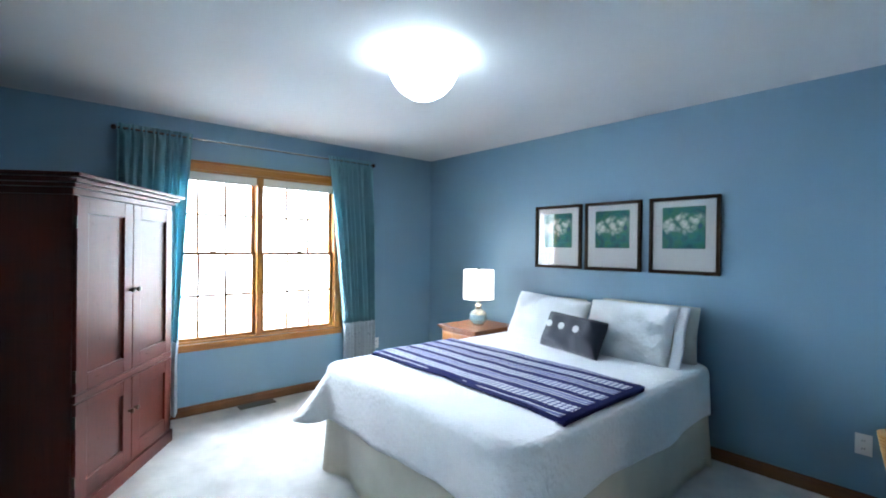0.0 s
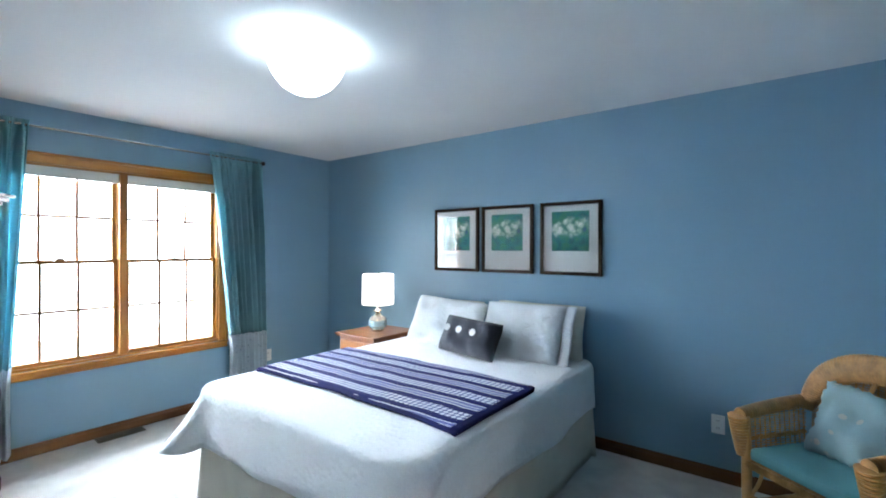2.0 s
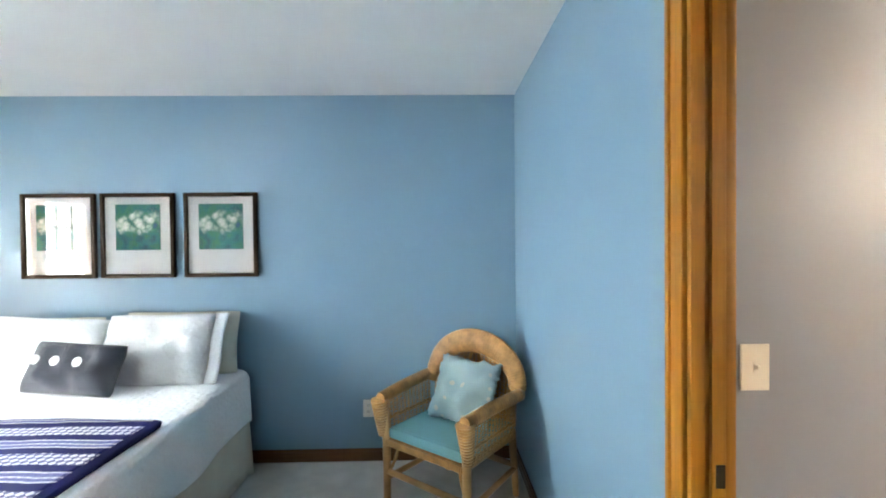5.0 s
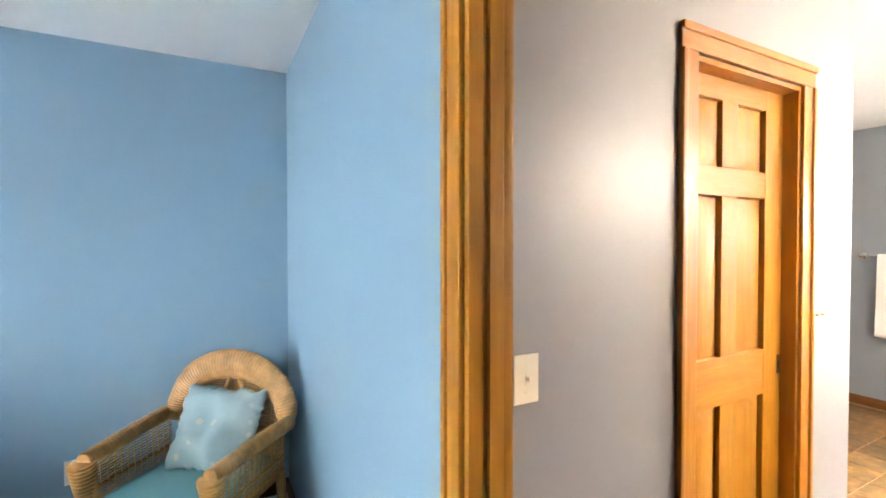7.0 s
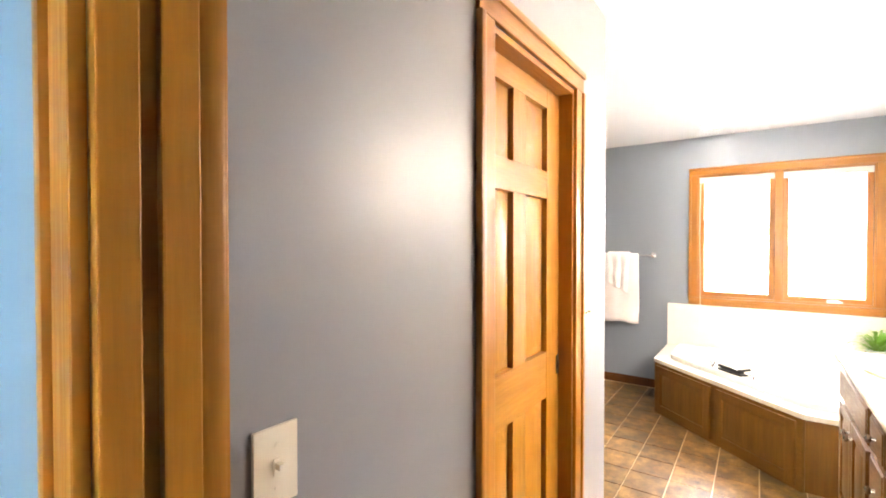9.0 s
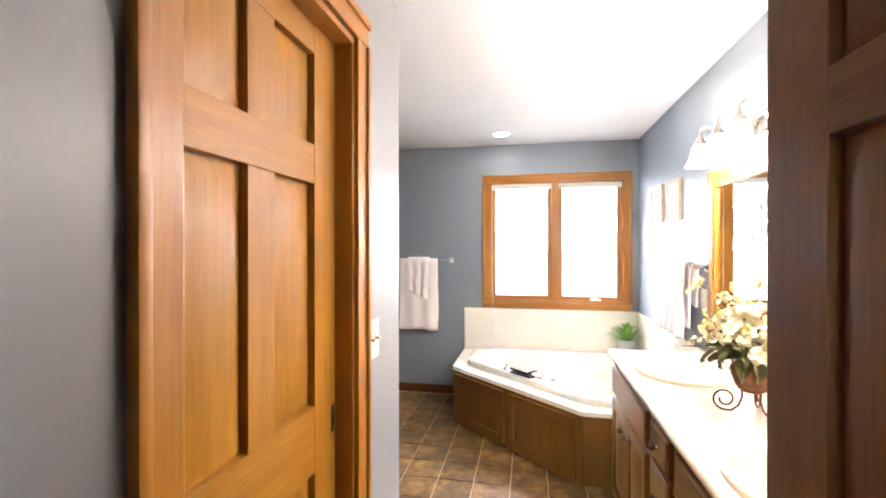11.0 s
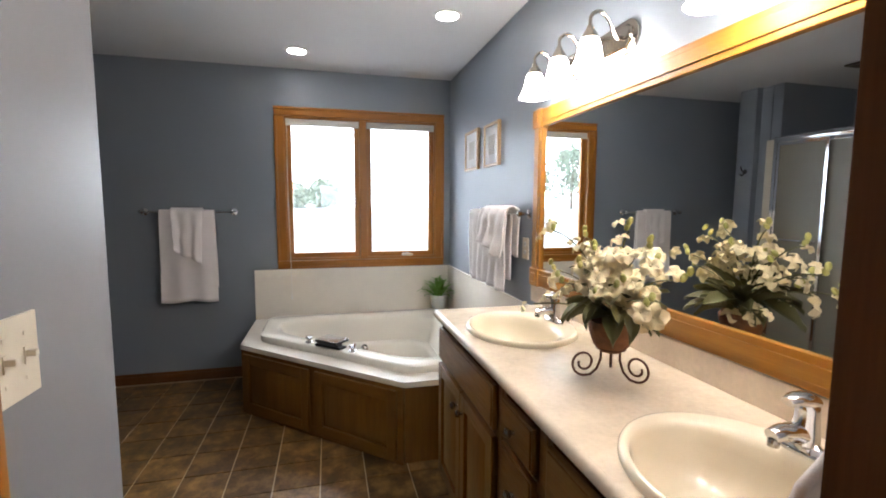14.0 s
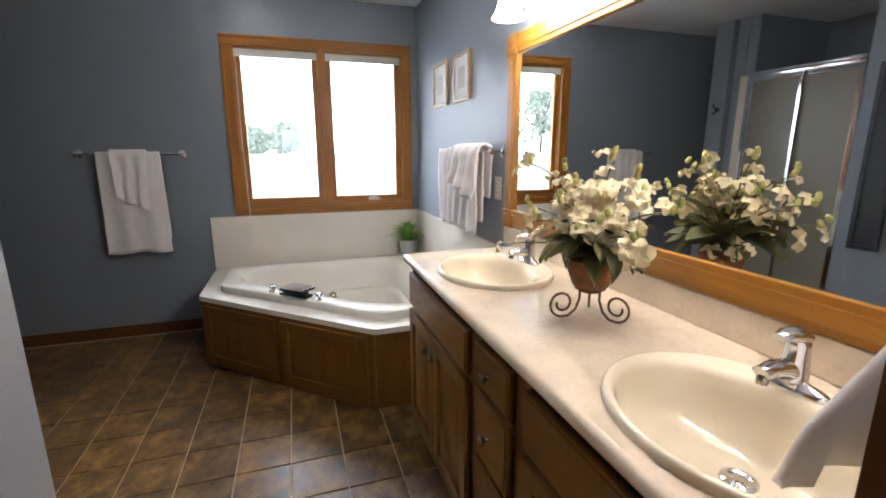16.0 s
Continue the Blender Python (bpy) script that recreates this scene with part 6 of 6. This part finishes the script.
dm = thing("dark_framed_panel", "tall dark-framed panel hanging on the wall near the shower", "panel", pose(3.02, -0.6, 1.30))
for a in ((-0.09, -0.06), (0.06, 0.09)):
    part("frame_side", boxes((*a, -0.03, 0, -0.62, 0.62), bev=0.003), BLACK, dm)
for a in ((-0.62, -0.59), (0.59, 0.62)):
    part("frame_rail", boxes((-0.06, 0.06, -0.0298, 0, *a), bev=0.003), BLACK, dm)
part("panel", boxes((-0.06, 0.06, -0.02, -0.001, -0.59, 0.59)), BLACK, dm)
cv = thing("ceiling_vent", "dark slotted exhaust vent in the ceiling", "vent", pose(3.28, -0.56, H2))
for a in ((0, 0.30, 0, 0.025), (0, 0.30, 0.275, 0.30), (0, 0.025, 0.025, 0.275), (0.275, 0.30, 0.025, 0.275)):
    part("frame", boxes((*a, -0.014, 0), bev=0.003), VENT, cv)
part("backing", boxes((0.025, 0.275, 0.025, 0.275, -0.003, 0)), BLACK, cv)
for k in range(9):
    part("slat", boxes((0.025, 0.275, 0.036 + 0.027 * k, 0.048 + 0.027 * k, -0.011, -0.004)), VENT, cv)
floor_vent("floor_vent", pose(4.46, -1.66, 0.001), 0.25, 0.10, "bronze metal floor vent beside the tub")


def flowers():
    root = thing("flower_arrangement", "ivory silk flowers in a brown pot on a scrolled metal stand", "flowers", pose(2.050, -3.090, 0.9025))
    for s in range(3):
        a = s * 2.094 + 5.64
        c, d = math.cos(a), math.sin(a)
        bm = bmesh.new()
        pts = []
        for k in range(30):
            u = k / 29
            t = u * 5.2 * math.pi / 2
            rr = 0.038 * (1 - 0.62 * u)
            pts.append((0.082 + rr * math.cos(t - 1.6), 0.041 + rr * math.sin(t - 1.6)))
        pts = [(0.030, 0.082), (0.030, 0.05), (0.042, 0.02), (0.062, 0.004)] + pts
        tube(bm, [(c * r, d * r, z) for r, z in pts], 0.0035, 6)
        part("scroll", bm, RUST, root, "scrolled rusty wire foot")
    bm = bmesh.new()
    tube(bm, arc(25, lambda u: (0.040 * math.cos(u * 2 * math.pi), 0.040 * math.sin(u * 2 * math.pi), 0.082))[:-1], 0.0035, 6, closed=True)
    part("ring", bm, RUST, root)
    bm = bmesh.new()
    lathe(bm, [(0, 0.07), (0.030, 0.072), (0.050, 0.092), (0.062, 0.125), (0.066, 0.150), (0.060, 0.162), (0.052, 0.158), (0, 0.155)], 26)
    part("pot", bm, MOSS, root, "brown moss-covered pot")
    rnd = random.Random(11)
    petal = bmesh.new()
    for k in range(5):
        a = k * 2 * math.pi / 5
        wide = 0.017 if k % 2 else 0.021
        m = Matrix.Rotation(a, 4, "Z")
        def f(u, v):
            w = wide * math.sin(math.pi * (0.10 + 0.82 * u)) ** 0.7
            p = Vector((0.003 + 0.034 * u, (2 * v - 1) * w, 0.010 * u * (1 - u) * 4 - 0.010 * u * u + 0.005 * (2 * v - 1) ** 2))
            return m @ p
        sheet(petal, 4, 4, f)
    lathe(petal, [(0, 0.010), (0.004, 0.006), (0.003, 0.0)], 6)
    blossom = mesh_of("blossom", petal, PETAL, 80)
    lf = bmesh.new()
    sheet(lf, 7, 4, lambda u, v: (0.095 * u, (2 * v - 1) * 0.020 * math.sin(math.pi * min(1, 0.06 + 0.94 * u)) ** 0.8, 0.035 * u - 0.055 * u * u + 0.010 * abs(2 * v - 1)))
    leaf = mesh_of("leaf", lf, LEAF, 80)
    bd = bmesh.new()
    lathe(bd, [(0, -0.012), (0.006, -0.008), (0.0085, 0.0), (0.006, 0.010), (0, 0.014)], 8)
    bud = mesh_of("bud", bd, BUD)
    # stems: fan of sprays, a tall one to each side and a drooping one in front
    sprays = [(-0.16, 0.02, 0.23), (0.15, 0.00, 0.24), (0.26, 0.05, 0.12), (-0.22, 0.06, 0.10), (0.02, 0.10, 0.16), (0.13, 0.10, 0.10), (-0.08, 0.11, 0.09),
              (-0.24, -0.02, 0.16), (0.07, 0.02, 0.20), (-0.04, 0.02, 0.19), (-0.13, -0.06, 0.02), (0.19, -0.04, 0.17), (-0.12, -0.04, 0.18),
              (-0.13, 0.08, 0.13), (0.16, 0.17, 0.03), (0.18, 0.10, 0.26), (-0.06, 0.0, 0.27)]
    for i, (dx, dy, dz) in enumerate(sprays):
        base, tip = Vector((0, 0, 0.155)), Vector((dx, dy, 0.155 + dz))
        mid = Vector((dx * 0.35, dy * 0.35, 0.155 + dz * 0.75 + 0.04))
        pts = [base * (1 - t) ** 2 + mid * 2 * t * (1 - t) + tip * t * t for t in (k / 8 for k in range(9))]
        bm = bmesh.new()
        tube(bm, pts, 0.0022, 5)
        part("stem", bm, LEAF, root)
        n_ = 5 if dz > 0.15 else 4
        for k in range(n_):
            t = 0.42 + 0.56 * k / (n_ - 1)
            p = base * (1 - t) ** 2 + mid * 2 * t * (1 - t) + tip * t * t
            p += Vector((rnd.uniform(-0.045, 0.045), rnd.uniform(-0.025, 0.035), rnd.uniform(-0.035, 0.028)))
            s = rnd.uniform(0.62, 0.98) * (1 - 0.25 * (k == n_ - 1))
            out = (Vector((p.x, p.y + 0.03, 0.5 * (p.z - 0.12))).normalized() + Vector((rnd.uniform(-0.5, 0.5), rnd.uniform(-0.2, 0.6), rnd.uniform(-0.2, 0.6)))).normalized()
            turn = out.to_track_quat("Z", "Y").to_matrix().to_4x4() @ Matrix.Rotation(rnd.uniform(0, 6.28), 4, "Z")
            part("blossom", blossom, PETAL, root, "", Matrix.Translation(p) @ turn @ Matrix.Diagonal((s, s, s, 1)))
        if dz > 0.08:
            for k in range(2):
                p = tip + Vector((dx * 0.06 * k + rnd.uniform(-0.006, 0.006), rnd.uniform(-0.006, 0.006), 0.010 + 0.016 * k))
                part("bud", bud, BUD, root, "", Matrix.Translation(p) @ Euler((rnd.uniform(-0.6, 0.6), rnd.uniform(-0.6, 0.6), 0)).to_matrix().to_4x4())
    for k in range(62):
        a, e = rnd.uniform(0, 6.28), rnd.uniform(-0.6, 0.9)
        s = rnd.uniform(0.7, 1.5)
        m = Matrix.Translation((0.035 * math.cos(a), 0.035 * math.sin(a), 0.165 + rnd.uniform(0, 0.06))) @ Matrix.Rotation(a, 4, "Z") @ Matrix.Rotation(-e - 0.2, 4, "Y") @ Matrix.Rotation(rnd.uniform(-0.7, 0.7), 4, "X") @ Matrix.Diagonal((s, s, s, 1))
        part("leaf", leaf, LEAF, root, "", m)
    return root


flowers()

# ---- outside ----
tagged(solo("ground", boxes((-60, 60, -60, 60, -0.75, -0.65)), SNOW, "pale frosted lawn round the house", "ground"), kind="structure")
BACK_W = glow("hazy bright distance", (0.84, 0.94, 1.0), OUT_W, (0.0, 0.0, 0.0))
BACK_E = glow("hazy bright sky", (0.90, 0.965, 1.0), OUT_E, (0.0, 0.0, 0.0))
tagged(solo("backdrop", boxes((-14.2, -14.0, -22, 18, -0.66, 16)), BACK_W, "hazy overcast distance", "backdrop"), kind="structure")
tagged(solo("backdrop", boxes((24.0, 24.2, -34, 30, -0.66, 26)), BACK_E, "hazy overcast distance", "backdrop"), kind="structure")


def tree(name, m, height, spread, seed, label):
    rnd = random.Random(seed)
    root = thing(name, label, "tree", m)
    bm = bmesh.new()
    tube(bm, [(0, 0, 0), (0.03, 0.02, height * 0.3), (-0.02, 0.04, height * 0.62), (0.02, 0.0, height * 0.9)], [0.11, 0.085, 0.05, 0.015], 9)
    for k in range(9):
        a, z = k * 2.4, height * (0.28 + 0.06 * k)
        r = spread * (0.75 - 0.05 * k)
        tube(bm, [(0, 0, z), (r * 0.5 * math.cos(a), r * 0.5 * math.sin(a), z + 0.22), (r * math.cos(a), r * math.sin(a), z + 0.5)], [0.035, 0.022, 0.008], 6)
    part("trunk", bm, BARK, root)
    bm = bmesh.new()
    for c in range(46):
        a, u = rnd.uniform(0, 6.28), rnd.uniform(0.18, 1.0)
        rr = spread * (1.0 - 0.75 * (u - 0.18) ** 1.3) * rnd.uniform(0.25, 0.95)
        cx, cy, cz = rr * math.cos(a), rr * math.sin(a), height * u
        for k in range(48):
            d = Vector((rnd.gauss(0, 1), rnd.gauss(0, 1), rnd.gauss(0, 0.8))) * spread * 0.14
            p = Vector((cx, cy, cz)) + d
            n1 = Vector((rnd.uniform(-1, 1), rnd.uniform(-1, 1), rnd.uniform(-0.4, 0.6))).normalized()
            t = n1.orthogonal().normalized()
            b = n1.cross(t)
            s = rnd.uniform(0.035, 0.07)
            vs = [bm.verts.new(p + q) for q in (t * s * 1.6, b * s, -t * s * 1.6, -b * s)]
            bm.faces.new(vs)
    tagged(part("crown", bm, CANOPY, root, "loose leafy crown"), kind="stuff")
    return root


bank = bmesh.new()
prism(bank, [(14.0, -0.66), (23.9, -0.66), (23.9, 1.30), (19.5, 1.25)], -30.0, 28.0)
bmesh.ops.transform(bank, matrix=Matrix(((1, 0, 0, 0), (0, 0, 1, 0), (0, 1, 0, 0), (0, 0, 0, 1))), verts=bank.verts)
tagged(solo("lawn_bank", bank, SNOW, "pale frosted lawn rising behind the house", "ground"), kind="structure")
tree("tree", pose(20.5, -2.05, 1.22), 1.15, 0.85, 3, "low hazy green shrub beyond the bathroom window")
tree("tree", pose(20.8, -0.75, 1.22), 1.0, 0.9, 4, "rounded hazy green tree beyond the bathroom window")
tree("tree", pose(21.0, 7.3, 1.22), 3.0, 1.5, 6, "leafy green tree on the bank")
tree("tree", pose(21.5, 5.2, 1.22), 2.4, 1.3, 8, "leafy green tree on the bank")

# ---- floor tiles, one by one ----
TX, TY, TURN = 0.2286, 0.2270, radians(0.3)
tile = mesh_of("tile", boxes((-TX / 2 + 0.0030, TX / 2 - 0.0030, -TY / 2 + 0.0030, TY / 2 - 0.0030, -0.0058, 0.0), bev=0.0012), TILE)
fl = bpy.data.objects["floor_bathroom"]
for i in range(-13, 9):
    for j in range(-6, 9):
        a, b = TX * (i + 0.5), TY * (j + 0.5)
        x, y = 2.906 + a * math.cos(TURN) - b * math.sin(TURN), -2.232 + a * math.sin(TURN) + b * math.cos(TURN)
        if 0.05 < x < 4.80 and -3.40 < y < -0.45 and not (x > 3.42 + (-1.9 - y) * 0 and y < -2.75) and not (x < 1.92 and y > -1.80):
            if x > 4.1 - (-1.7 - y) * 0.93 + 0.28 and y < -1.7:
                continue
            part("tile", tile, TILE, fl, "", pose(x, y, -0.0002, 0, 0, 0.3))
